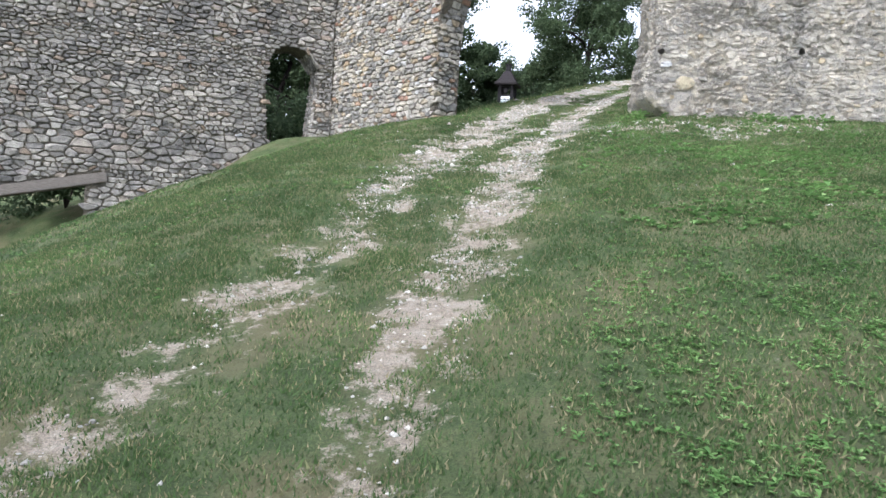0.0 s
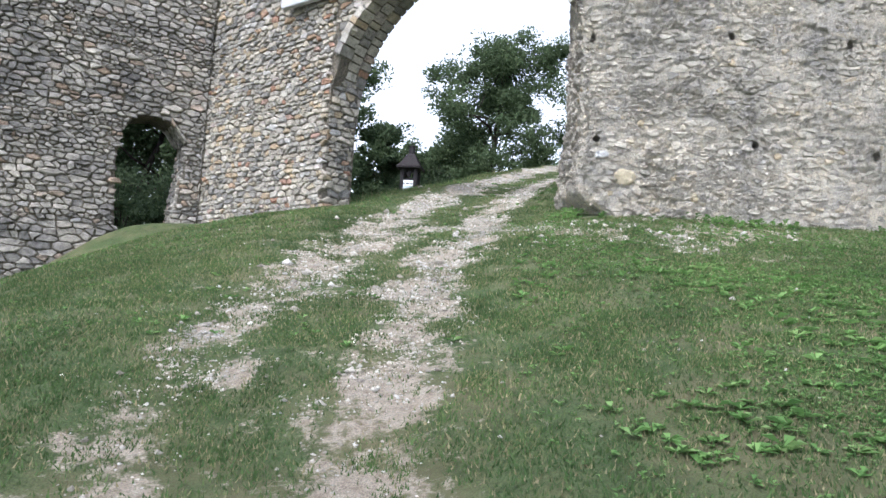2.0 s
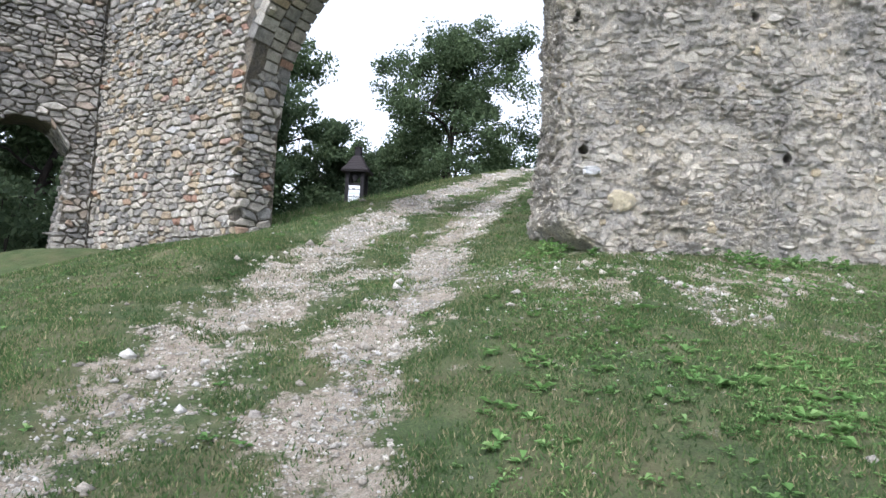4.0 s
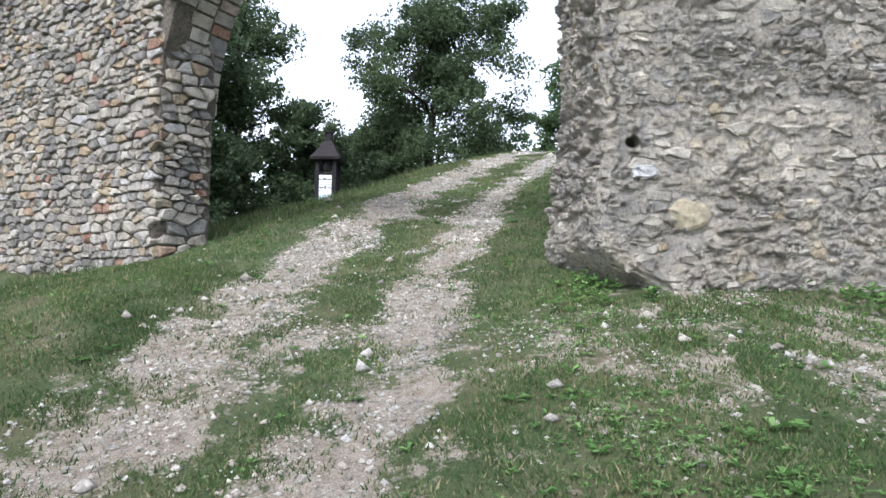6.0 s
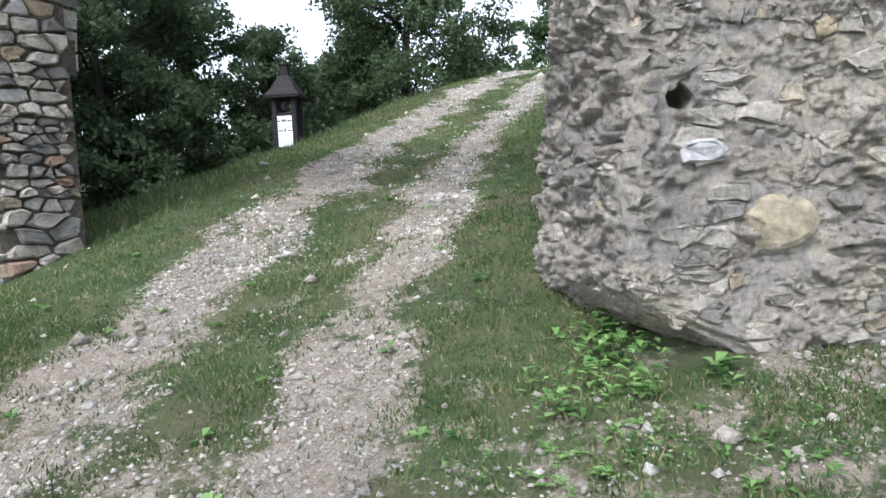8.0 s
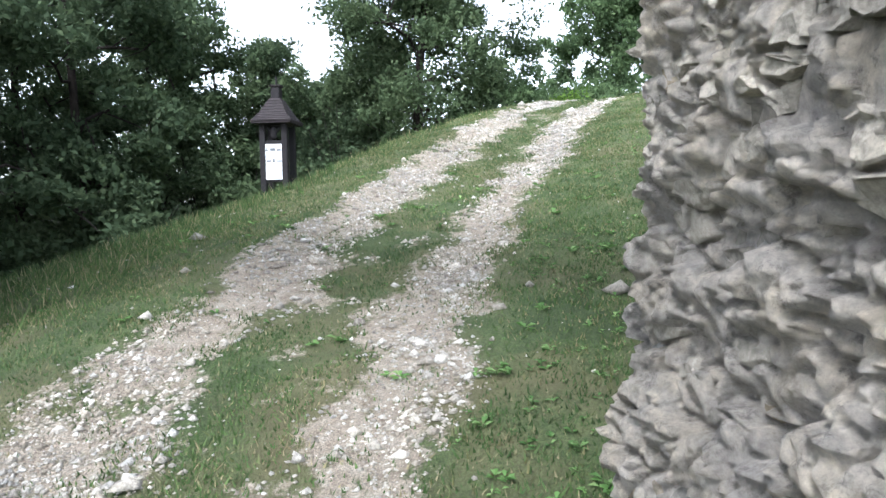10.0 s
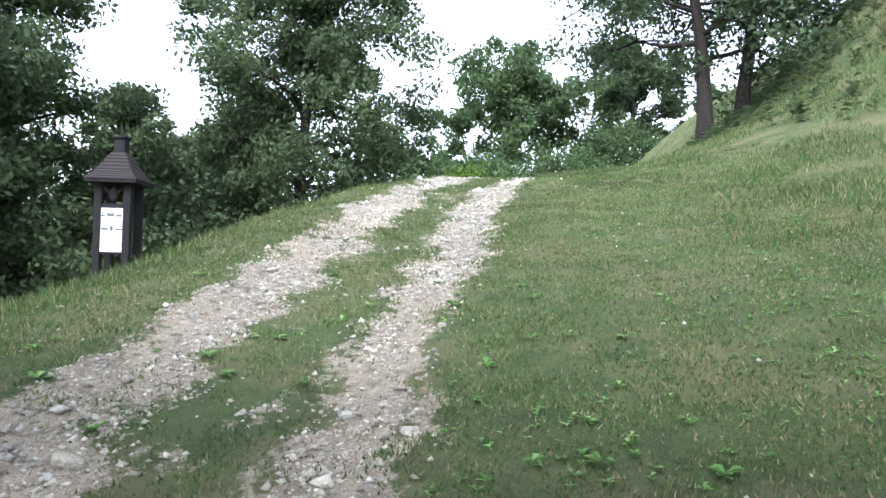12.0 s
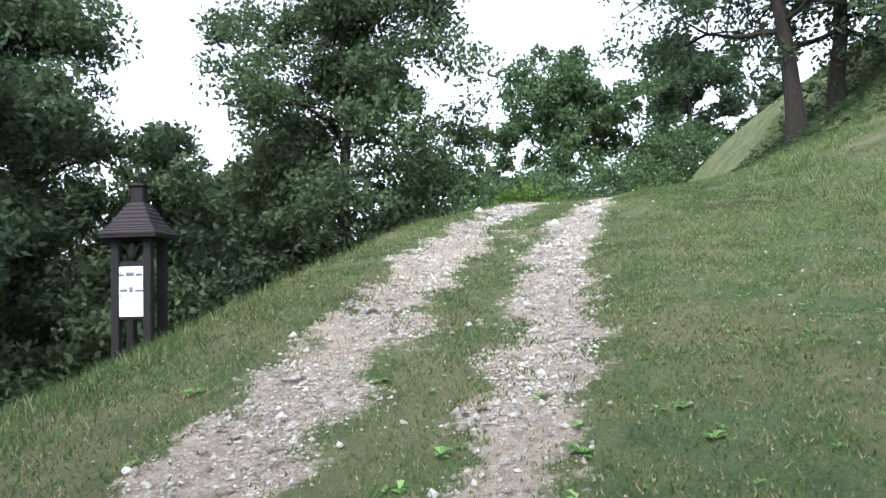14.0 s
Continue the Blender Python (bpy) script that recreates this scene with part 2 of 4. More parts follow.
def land(x, y, fine=True):
    """Height of the ground."""
    x, y = np.asarray(x, float), np.asarray(y, float)
    d = x - interp_soft(y, ROAD_Y, ROAD_X)
    z = interp_soft(y, RISE_Y, RISE_Z)
    r, l = np.maximum(d, 0), np.maximum(-d, 0)
    low = 0.13 * np.minimum(r, 2.2) + 0.01 * np.clip(r - 2.2, 0, 30)
    high = 0.15 * np.minimum(r, 40) + 0.095 * np.maximum(r - 2.4, 0) ** 2 * (0.25 + 0.75 * smooth(15, 22, y))
    high = np.where(high > 3.6, 3.6 + 3.2 * np.tanh((high - 3.6) / 3.2), high)
    w = smooth(8, 11.5, y)
    z = z + low * (1 - w) + high * w * (1 - 0.75 * smooth(34, 60, y))
    a = np.maximum(l - 1.5, 0)
    near = 0.09 * a + 0.044 * np.minimum(a, 8) ** 2
    a2 = np.maximum(l - 0.95, 0)
    far = 0.2 * a2 + (0.06 + 0.26 * smooth(13, 18, y)) * np.maximum(l - 1.9, 0)
    far = np.where(far > 2.0, 2.0 + 3 * np.tanh((far - 2.0) / 3), far)
    z = z - near * (1 - w) - far * w
    z = z + 0.4 * np.exp(-((x + 6.6) / 1.3) ** 2 - ((y - 11.6) / 1.4) ** 2) - 0.5 * np.exp(-((x + 10.4) / 2.0) ** 2 - ((y - 8.6) / 2.4) ** 2)
    z = z - 0.09 * np.exp(-((x + 3.0) / 0.8) ** 2 - ((y - 9.9) / 0.7) ** 2)
    if fine:
        ruts = np.exp(-((np.abs(d) - 0.62) / 0.22) ** 2)
        z = z - 0.035 * ruts * smooth(-12, 2, y)
        z = z + 0.07 * (vnoise(x, y, 1.1, 3) - 0.5) + 0.025 * (vnoise(x, y, 0.3, 4) - 0.5) + 0.012 * (vnoise(x, y, 0.11, 5) - 0.5)
        z = z + 0.25 * (vnoise(x, y, 5, 9) - 0.5) * smooth(3.5, 7, np.abs(d)) * smooth(12, 16, y)
    return z


def gravel_amount(x, y):
    """How bare and stony the ground is: the two wheel tracks."""
    d = x - interp_soft(y, ROAD_Y, ROAD_X)
    right, left = np.abs(d - 0.62), np.abs(d + 0.62)
    wide = 0.22 + 0.16 * (vnoise(x, y, 1.4, 21) - 0.5) + 0.2 * (vnoise(x, y, 0.22, 24) - 0.5)
    m = np.maximum(smooth(wide + 0.3, wide - 0.2, right), smooth(wide + 0.32, wide - 0.2, left))
    m = m * (0.42 + 0.16 * smooth(4, 9, y) + 0.22 * smooth(9, 12, y)) * (1 - 0.8 * smooth(20, 23, y))
    m = m + 0.5 * smooth(1.5, 0.6, np.abs(d)) * (vnoise(x, y, 0.32, 22) - 0.25) * smooth(-6, 3, y)
    apron = smooth(2.6, 0.6, np.hypot((x - 2.0) * 0.8, (y - 6.6) * 1.3)) * 0.5 * smooth(0.2, 0.6, vnoise(x, y, 0.35, 26))
    spread = smooth(2.6, 0.8, np.hypot((x + 1.0) * 0.8, (y - 5.6) * 0.6)) * 0.24 * smooth(0.25, 0.75, vnoise(x, y, 0.25, 25))
    return np.clip(np.maximum(m + spread, apron), 0, 1)


def steps(*runs):
    out = []
    for a, b, s in runs:
        out += list(np.arange(a, b, s))
    return np.array(out + [runs[-1][1]])


gx = steps((-500, -60, 40), (-60, -20, 4), (-20, -9, 0.5), (-9, -3, 0.12), (-3, 5, 0.06), (5, 10, 0.12), (10, 24, 0.4), (24, 60, 4), (60, 500, 40))
gy = steps((-500, -60, 40), (-60, -12, 4), (-12, -3, 0.4), (-3, 20, 0.065), (20, 26, 0.15), (26, 50, 0.6), (50, 90, 4), (90, 500, 40))
X, Y = np.meshgrid(gx, gy)
Z = land(X, Y)
idx = np.arange(X.size).reshape(X.shape)
quads = np.stack([idx[:-1, :-1], idx[:-1, 1:], idx[1:, 1:], idx[1:, :-1]], -1).reshape(-1, 4)
me = quick_mesh("ground", np.stack([X, Y, Z], -1).reshape(-1, 3), quads, GROUND)
me.shade_smooth()
me.attributes.new("gravel", "FLOAT", "POINT").data.foreach_set("value", gravel_amount(X, Y).astype(np.float32).ravel())
ground = tagged(new("ground", me), "short green turf slope with two worn stony wheel tracks", "ground", kind="structure")

# ---- the walls ----


def prism(name, outline, frame_m, depth, material, cutters=()):
    """A wall: an outline (along, up) made solid to the given depth behind its face, with openings cut through."""
    me = bpy.data.meshes.new(name)
    bm = bmesh.new()
    front = [bm.verts.new(frame_m @ Vector((u, 0, v))) for u, v in outline]
    back = [bm.verts.new(frame_m @ Vector((u, depth, v))) for u, v in outline]
    bm.faces.new(front)
    bm.faces.new(back[::-1])
    k = len(front)
    for i in range(k):
        bm.faces.new((front[i], back[i], back[(i + 1) % k], front[(i + 1) % k]))
    bmesh.ops.recalc_face_normals(bm, faces=bm.faces)
    bm.to_mesh(me)
    bm.free()
    ob = new(name, me)
    if cutters:
        bm = bmesh.new()
        for pts, d0, d1 in cutters:
            a = [bm.verts.new(frame_m @ Vector((u, d0, v))) for u, v in pts]
            b = [bm.verts.new(frame_m @ Vector((u, d1, v))) for u, v in pts]
            bm.faces.new(a)
            bm.faces.new(b[::-1])
            for i in range(len(a)):
                bm.faces.new((a[i], b[i], b[(i + 1) % len(a)], a[(i + 1) % len(a)]))
        bmesh.ops.recalc_face_normals(bm, faces=bm.faces)
        cm = bpy.data.meshes.new("cutter")
        bm.to_mesh(cm)
        bm.free()
        co = new("cutter", cm)
        mod = ob.modifiers.new("cut", "BOOLEAN")
        mod.object, mod.operation, mod.solver = co, "DIFFERENCE", "EXACT"
        got = bpy.data.meshes.new_from_object(ob.evaluated_get(bpy.context.evaluated_depsgraph_get()))
        ob.modifiers.clear()
        ob.data = got
        bpy.data.objects.remove(co)
    ob.data.materials.clear()
    ob.data.materials.append(material)
    return tagged(ob, kind="structure")


def face_frame(a, b):
    """A frame at a on the ground plan whose x runs towards b and whose y runs into the wall (to the left of a to b)."""
    u = Vector((b[0] - a[0], b[1] - a[1], 0)).normalized()
    m = Matrix((u, Vector((-u.y, u.x, 0)), Vector((0, 0, 1)))).transposed().to_4x4()
    m.translation = Vector((a[0], a[1], 0))
    return m


def ring(cu, cv, ru, rv, n=10, seed=0):
    r = np.random.default_rng(seed)
    return [(cu + ru * math.cos(a) * r.uniform(0.8, 1.15), cv + rv * math.sin(a) * r.uniform(0.85, 1.12)) for a in np.linspace(0, 2 * math.pi, n, endpoint=False)]


def cell(c, near):
    """The polygon of places nearer to c than to its neighbours."""
    poly = [(c[0] + dx, c[1] + dy) for dx, dy in ((-0.16, -0.13), (0.16, -0.13), (0.16, 0.13), (-0.16, 0.13))]
    for p in near:
        mx, my, nx, ny = (c[0] + p[0]) / 2, (c[1] + p[1]) / 2, p[0] - c[0], p[1] - c[1]
        out = []
        for i, a in enumerate(poly):
            b = poly[(i + 1) % len(poly)]
            sa, sb = (a[0] - mx) * nx + (a[1] - my) * ny, (b[0] - mx) * nx + (b[1] - my) * ny
            if sa <= 0:
                out.append(a)
            if sa * sb < 0:
                k = sa / (sa - sb)
                out.append((a[0] + k * (b[0] - a[0]), a[1] + k * (b[1] - a[1])))
        poly = out
        if len(poly) < 3:
            return []
    return poly


def rubble(parent, place, u0, u1, v0, v1, keep, kind, picked, seed, tall=0.1, gap=0.011, proud=0.03, count=290, bare=0.0, sunk=0.3):
    """Rubble stones over a wall's face: each an irregular block with its own edges. place(u, v, out) gives the point in the world;
    keep(u, v) tells where there is wall; the stones for which picked(u, v) holds are single pieces, the rest one mass."""
    r = np.random.default_rng(seed)
    seeds, v = [], v0
    while v < v1:
        row = tall * r.uniform(0.55, 1.5)
        u = u0 - r.uniform(0, 0.2)
        while u < u1:
            wide = max(0.05, row * r.choice([0.8, 1.3, 1.9, 2.7, 3.6], p=[0.22, 0.27, 0.26, 0.17, 0.08]))
            seeds.append((u + wide / 2, v + row / 2 + r.normal(0, row * 0.2) + 0.03 * math.sin(u * 1.7 + seed)))
            u += wide
        v += row
    pts = np.array(seeds)
    flat = pts * (0.52, 1.0)
    mass_v, mass_f, single = [], [], 0
    order = np.argsort([not picked(*p) for p in pts], kind="stable")
    for i in order:
        p = pts[i]
        if not keep(p[0], p[1]) or r.uniform() < bare:
            continue
        # cells are drawn out along the courses
        w = flat[i]
        dd = ((flat - w) ** 2).sum(1)
        near = flat[np.argpartition(dd, 18)[:18]]
        poly = [(a / 0.52, b_) for a, b_ in cell(w, [q for q in near if abs(q[0] - w[0]) + abs(q[1] - w[1]) > 1e-6])]
        if len(poly) < 3:
            continue
        poly = np.array(poly)
        poly[:, 0] = np.clip(poly[:, 0], u0, u1)
        c = poly.mean(0)
        # cut the corners, then draw the outline in for the joint
        nxt = np.roll(poly, -1, 0)
        cutp = np.empty((len(poly) * 2, 2))
        cutp[0::2], cutp[1::2] = poly * 0.86 + nxt * 0.14, poly * 0.14 + nxt * 0.86
        span = np.hypot(*(cutp - c).T)
        rim = c + (cutp - c) * np.clip(1 - gap * r.uniform(0.5, 1.6) / np.maximum(span, 1e-3), 0.3, 1)[:, None] + r.normal(0, 0.006, cutp.shape)
        k = len(rim)
        out = proud * r.uniform(sunk, 1.5)
        tilt = r.normal(0, 0.06, 2)
        vs = []
        for scale, h in ((1.0, -0.035), (0.96, out * 0.6), (0.76, out)):
            for q in c + (rim - c) * scale:
                lean = float(np.clip((q - c) @ tilt, -0.012, 0.012)) if h > -0.03 else 0
                vs.append(place(q[0], q[1], h + lean + (r.normal(0, 0.006) if h > -0.03 else 0)))
        fs = [(a + j, a + (j + 1) % k, a + k + (j + 1) % k, a + k + j) for a in (0, k) for j in range(k)]
        fs.append(tuple(range(2 * k, 3 * k)))
        if single < count and picked(p[0], p[1]):
            o = new("stone", mesh_of("stone", vs, fs, STONE[kind][0]))
            o.parent = parent
            single += 1
        else:
            base = len(mass_v)
            mass_v += vs
            mass_f += [tuple(base + q for q in f) for f in fs]
    if mass_f:
        o = new("stonework", mesh_of("stonework", mass_v, mass_f, STONE[kind][1]))
        o.parent = parent
        tagged(o, kind="stuff")


def on(m):
    """Places on the face of a wall with the frame m; out is how far in front of it."""
    return lambda u, v, out: m @ Vector((u, -out, v))


TOP = 5.8
# wall beside the gate, its end worn back towards the ground
END_X = 1.2
FR = face_frame((END_X, 7.45), (9, 7.45))


def worn(v):
    """How far the end of the wall is worn back at a height."""
    return float(np.interp(v, (0.9, 1.04, 1.14, 1.24, 1.34, 1.6, 1.9, 2.1, 2.3, 2.6, 2.9, 3.4, 4.0), (0.6, 0.5, 0.3, 0.12, 0.05, 0.0, 0.02, 0.09, 0.05, 0.0, 0.03, 0.0, -0.03))) + 0.016 * math.sin(v * 17) + 0.01 * math.sin(v * 41)


end = [(worn(v), v) for v in np.arange(4.4, 0.7, -0.11)]
HOLES = [(0.23, 2.03, 0.055), (0.12, 3.33, 0.055), (2.2, 2.05, 0.055), (1.87, 3.44, 0.055), (3.66, 1.98, 0.06), (3.33, 3.4, 0.055)]
wall_east = prism("wall_east", end + [(worn(0.8), -0.6), (12, -0.6), (12, 5.0), (-0.1, 5.0), (-0.05, 4.6)], FR, 1.0, MORTAR_PALE,
                  [(ring(u, v, s, s, 8, i), -0.2, 1.2) for i, (u, v, s) in enumerate(HOLES)])
tagged(wall_east, "pale rubble stone wall with putlog holes beside the gate", "wall")

# the pier on the far side of the gate
PIER = [(-5.6, 12.25), (-2.62, 10.1), (-2.22, 10.55), (-2.6, 11.1), (-5.1, 13.2)]
bm = bmesh.new()
foot = [bm.verts.new((x, y, -0.5)) for x, y in PIER]
head = [bm.verts.new((x, y, TOP)) for x, y in PIER]
bm.faces.new(foot[::-1])
bm.faces.new(head)
for i in range(5):
    bm.faces.new((foot[i], foot[(i + 1) % 5], head[(i + 1) % 5], head[i]))
bmesh.ops.recalc_face_normals(bm, faces=bm.faces)
wall_pier = tagged(part("wall_pier", bm, MORTAR_DARK), "rubble stone gate pier of grey and ochre blocks", "wall", kind="structure")
FP = face_frame(PIER[0], PIER[1])
FJ = face_frame(PIER[1], PIER[2])

# the arch between them
FA = face_frame((-2.62, 10.1), (END_X + 0.08, 7.68))
SPAN = math.hypot(END_X + 2.7, 2.42)
SPRING, RISE = 2.85, 2.45


def arch_v(u):
    """Underside of the arch."""
    k = (u - SPAN / 2) / (SPAN / 2 + 0.02)
    return SPRING + RISE * math.sqrt(max(0.0, 1 - k * k))


outline = [(0.0, TOP), (0.0, SPRING)] + [(u, arch_v(u)) for u in np.linspace(0.03, SPAN - 0.03, 28)] + [(SPAN, SPRING), (SPAN, TOP)]
wall_arch = tagged(prism("wall_arch", outline, FA, 0.72, MORTAR_DARK), "round stone arch over the gateway", "wall")

# wall of the yard that runs down towards the camera
FL = face_frame((-12.5, 7.4), (-5.6, 12.25))
LONG = math.hypot(6.9, 4.85)


def along(x, y):
    v = FL.inverted() @ Vector((x, y, 0))
    return v.x


door_u0, door_u1 = along(-6.92, 11.32), along(-5.9, 12.04)
doorway = [(door_u0 + 0.12, 0.5), (door_u1 - 0.25, 0.5), (door_u1 - 0.08, 1.5), (door_u1, 2.3), (door_u1 - 0.02, 2.72), (door_u1 - 0.2, 3.0), ((door_u0 + door_u1) / 2, 3.16),
           (door_u0 + 0.26, 3.08), (door_u0 + 0.05, 2.75), (door_u0, 2.1)]
slot_u1 = along(-9.89, 9.24)
slot = [(slot_u1 - 2.3, -2.6), (slot_u1 - 0.05, -2.6), (slot_u1, -0.46), (slot_u1 - 2.3, -0.98)]
nooks = [(ring(along(-10.7, 8.67), 1.15, 0.12, 0.14, 8, 3), -0.2, 0.3), (ring(along(-8.95, 9.9), 2.2, 0.1, 0.1, 8, 4), -0.2, 0.3)]
wall_west = prism("wall_west", [(0, -4.5), (LONG, -1), (LONG, 6.9), (0, 6.9)], FL, 0.9, MORTAR_DARK, [(doorway, -0.3, 1.3), (slot, -0.3, 1.3)] + nooks)
tagged(wall_west, "grey rubble stone yard wall with an arched doorway", "wall")

# weathered board across the head of the arch
bm = box(-1.25, 2.2, -0.16, -0.06, 4.96, 5.22, 0.012)
bm.transform(FA)
tagged(part("wooden_beam", bm, PLANK), "weathered grey board across the head of the arch", "beam")
# lintel over the low opening
bm = box(-2.6, 0.45, -0.06, 0.5, 0.0, 0.22, 0.02)
bm.transform(FL @ Matrix.Translation((slot_u1, 0, -0.46)) @ Matrix.Rotation(radians(-12.7), 4, "Y"))
tagged(part("wooden_lintel", bm, LINTEL), "old grey timber lintel over the low wall opening", "lintel")

# ---- the information kiosk ----


def kiosk():
    base = Vector((-2.12, 19.85, float(land(-2.12, 19.85))))
    top = 4.06
    turn = pose(base.x, base.y, 0, 0, 0, -7)
    thing = tagged(new("information_kiosk"), "dark tarred wooden kiosk with hip roof and white information board", "kiosk")
    thing.matrix_basis = turn

    def add(name, bm, mat, label="", under=None):
        return part(name, bm, mat, under or thing, label)

    w = 0.215
    for sx in (-1, 1):
        for sy in (-1, 1):
            foot = float(land(*(turn @ Vector((sx * w, sy * w, 0))).xy)) - 0.1
            add("post", box(sx * w - 0.055, sx * w + 0.055, sy * w - 0.055, sy * w + 0.055, foot, top, 0.01), TARRED)
    for s in (-1, 1):
        add("rail", box(-w, w, s * w - 0.035, s * w + 0.035, top - 0.1, top + 0.02, 0.008), TARRED)
        add("rail", box(s * w - 0.035, s * w + 0.035, -w, w, top - 0.1, top + 0.02, 0.008), TARRED)
    # roof: flared hip, in three bands of slope, with rows of shingles
    bm = bmesh.new()
    rings = []
    for half, z in ((0.38, top - 0.06), (0.38, top - 0.02), (0.27, top + 0.11), (0.17, top + 0.3), (0.1, top + 0.42)):
        rings.append([bm.verts.new((x * half, y * half, z)) for x, y in ((-1, -1), (1, -1), (1, 1), (-1, 1))])
    for a, b in zip(rings, rings[1:]):
        for i in range(4):
            bm.faces.new((a[i], a[(i + 1) % 4], b[(i + 1) % 4], b[i]))
    bm.faces.new(rings[0][::-1])
    bm.faces.new(rings[-1])
    roof = add("roof", bm, SHINGLE, "dark flared shingle roof")
    prof = ((0.38, top - 0.02), (0.27, top + 0.11), (0.17, top + 0.3), (0.1, top + 0.42))
    for side in range(4):
        rot = Matrix.Rotation(side * math.pi / 2, 4, "Z")
        for k in range(9):
            h0 = np.interp(k / 9, (0, 0.4, 0.75, 1), [p[0] for p in prof])
            z0 = np.interp(k / 9, (0, 0.4, 0.75, 1), [p[1] for p in prof])
            h1 = np.interp((k + 1.25) / 9, (0, 0.4, 0.75, 1), [p[0] for p in prof])
            z1 = np.interp((k + 1.25) / 9, (0, 0.4, 0.75, 1), [p[1] for p in prof])
            bm = bmesh.new()
            q = [(-h0, -h0 - 0.012, z0 + 0.012), (h0, -h0 - 0.012, z0 + 0.012), (h1, -h1, z1 + 0.004), (-h1, -h1, z1 + 0.004)]
            up = [bm.verts.new(rot @ Vector((x, y, z + 0.012))) for x, y, z in q]
            dn = [bm.verts.new(rot @ Vector((x, y, z - 0.012))) for x, y, z in q]
            bm.faces.new(up)
            bm.faces.new(dn[::-1])
            for i in range(4):
                bm.faces.new((up[i], dn[i], dn[(i + 1) % 4], up[(i + 1) % 4]))
            bmesh.ops.recalc_face_normals(bm, faces=bm.faces)
            part("roof_board", bm, SHINGLE, roof)
    add("cupola", box(-0.085, 0.085, -0.085, 0.085, top + 0.4, top + 0.66, 0.01), TARRED)
    add("cupola_cap", box(-0.11, 0.11, -0.11, 0.11, top + 0.66, top + 0.695, 0.01), SHINGLE)
    add("spike", box(-0.012, 0.012, -0.012, 0.012, top + 0.69, top + 0.86), TARRED)
    # carved hanger under the eaves
    bm = bmesh.new()
    bmesh.ops.create_uvsphere(bm, u_segments=12, v_segments=8, radius=0.085)
    bm.transform(Matrix.Translation((0, -w, top - 0.24)) @ Matrix.Diagonal((0.8, 0.6, 1.4, 1)))
    add("carved_hanger", bm, TARRED)
    for s in (-1, 1):
        bm = box(-0.02, 0.02, -0.02, 0.02, -0.2, 0.2, 0.004)
        bm.transform(Matrix.Translation((s * (w - 0.12), -w, top - 0.18)) @ Matrix.Rotation(s * radians(45), 4, "Y"))
        add("brace", bm, TARRED)
    # the panel with the printed sheet
    zb = top - 1.12
    panel = add("panel", box(-w, w, -w - 0.03, -w + 0.03, zb - 0.04, zb + 0.74, 0.006), TARRED)
    sheet = part("printed_sheet", box(-0.17, 0.17, -w - 0.042, -w - 0.03, zb, zb + 0.67, 0.002), BOARD, panel, "white printed information sheet")
    y0, y1 = -w - 0.047, -w - 0.041
    for x0, x1, z0, z1, mat, nm in (
        (-0.2, 0.2, 0.52, 0.55, PRINT_BLUE, "text_bar"), (-0.2, 0.2, 0.46, 0.5, PRINT_BLUE, "text_bar"), (-0.18, 0.2, 0.1, 0.15, PRINT_BLUE, "text_bar"),
        (-0.18, 0.2, 0.16, 0.2, PRINT_BLUE, "text_bar"), (-0.2, -0.12, 0.6, 0.63, PRINT_DARK, "picture"), (-0.185, -0.165, 0.63, 0.68, PRINT_DARK, "picture"),
        (-0.09, 0.05, 0.6, 0.66, PRINT_DARK, "picture"), (0.08, 0.19, 0.6, 0.64, PRINT_DARK, "picture"), (-0.19, -0.06, 0.37, 0.41, PRINT_DARK, "picture"),
        (-0.03, 0.03, 0.36, 0.44, PRINT_DARK, "picture"), (0.07, 0.2, 0.37, 0.4, PRINT_DARK, "picture"), (-0.19, -0.175, 0.28, 0.33, PRINT_DARK, "picture"),
        (-0.14, -0.125, 0.28, 0.33, PRINT_DARK, "picture"), (0.12, 0.13, 0.28, 0.33, PRINT_DARK, "picture"), (0.18, 0.19, 0.28, 0.33, PRINT_DARK, "picture")):
        part(nm, box(x0 * 0.78, x1 * 0.78, y0, y1, zb + z0 * 0.9, zb + z1 * 0.9), mat, sheet)


kiosk()

# ---- trees and bushes ----


def tube(path, radii, sides=8):
    """A tapered limb along a path."""
    vs, fs = [], []
    for i, (p, rad) in enumerate(zip(path, radii)):
        t = (path[min(i + 1, len(path) - 1)] - path[max(i - 1, 0)]).normalized()
        a = t.orthogonal().normalized()
        b = t.cross(a)
        vs += [p + (a * math.cos(k * 2 * math.pi / sides) + b * math.sin(k * 2 * math.pi / sides)) * rad for k in range(sides)]
    for i in range(len(path) - 1):
        for k in range(sides):
            q = (k + 1) % sides
            fs.append((i * sides + k, i * sides + q, (i + 1) * sides + q, (i + 1) * sides + k))
    return vs, fs


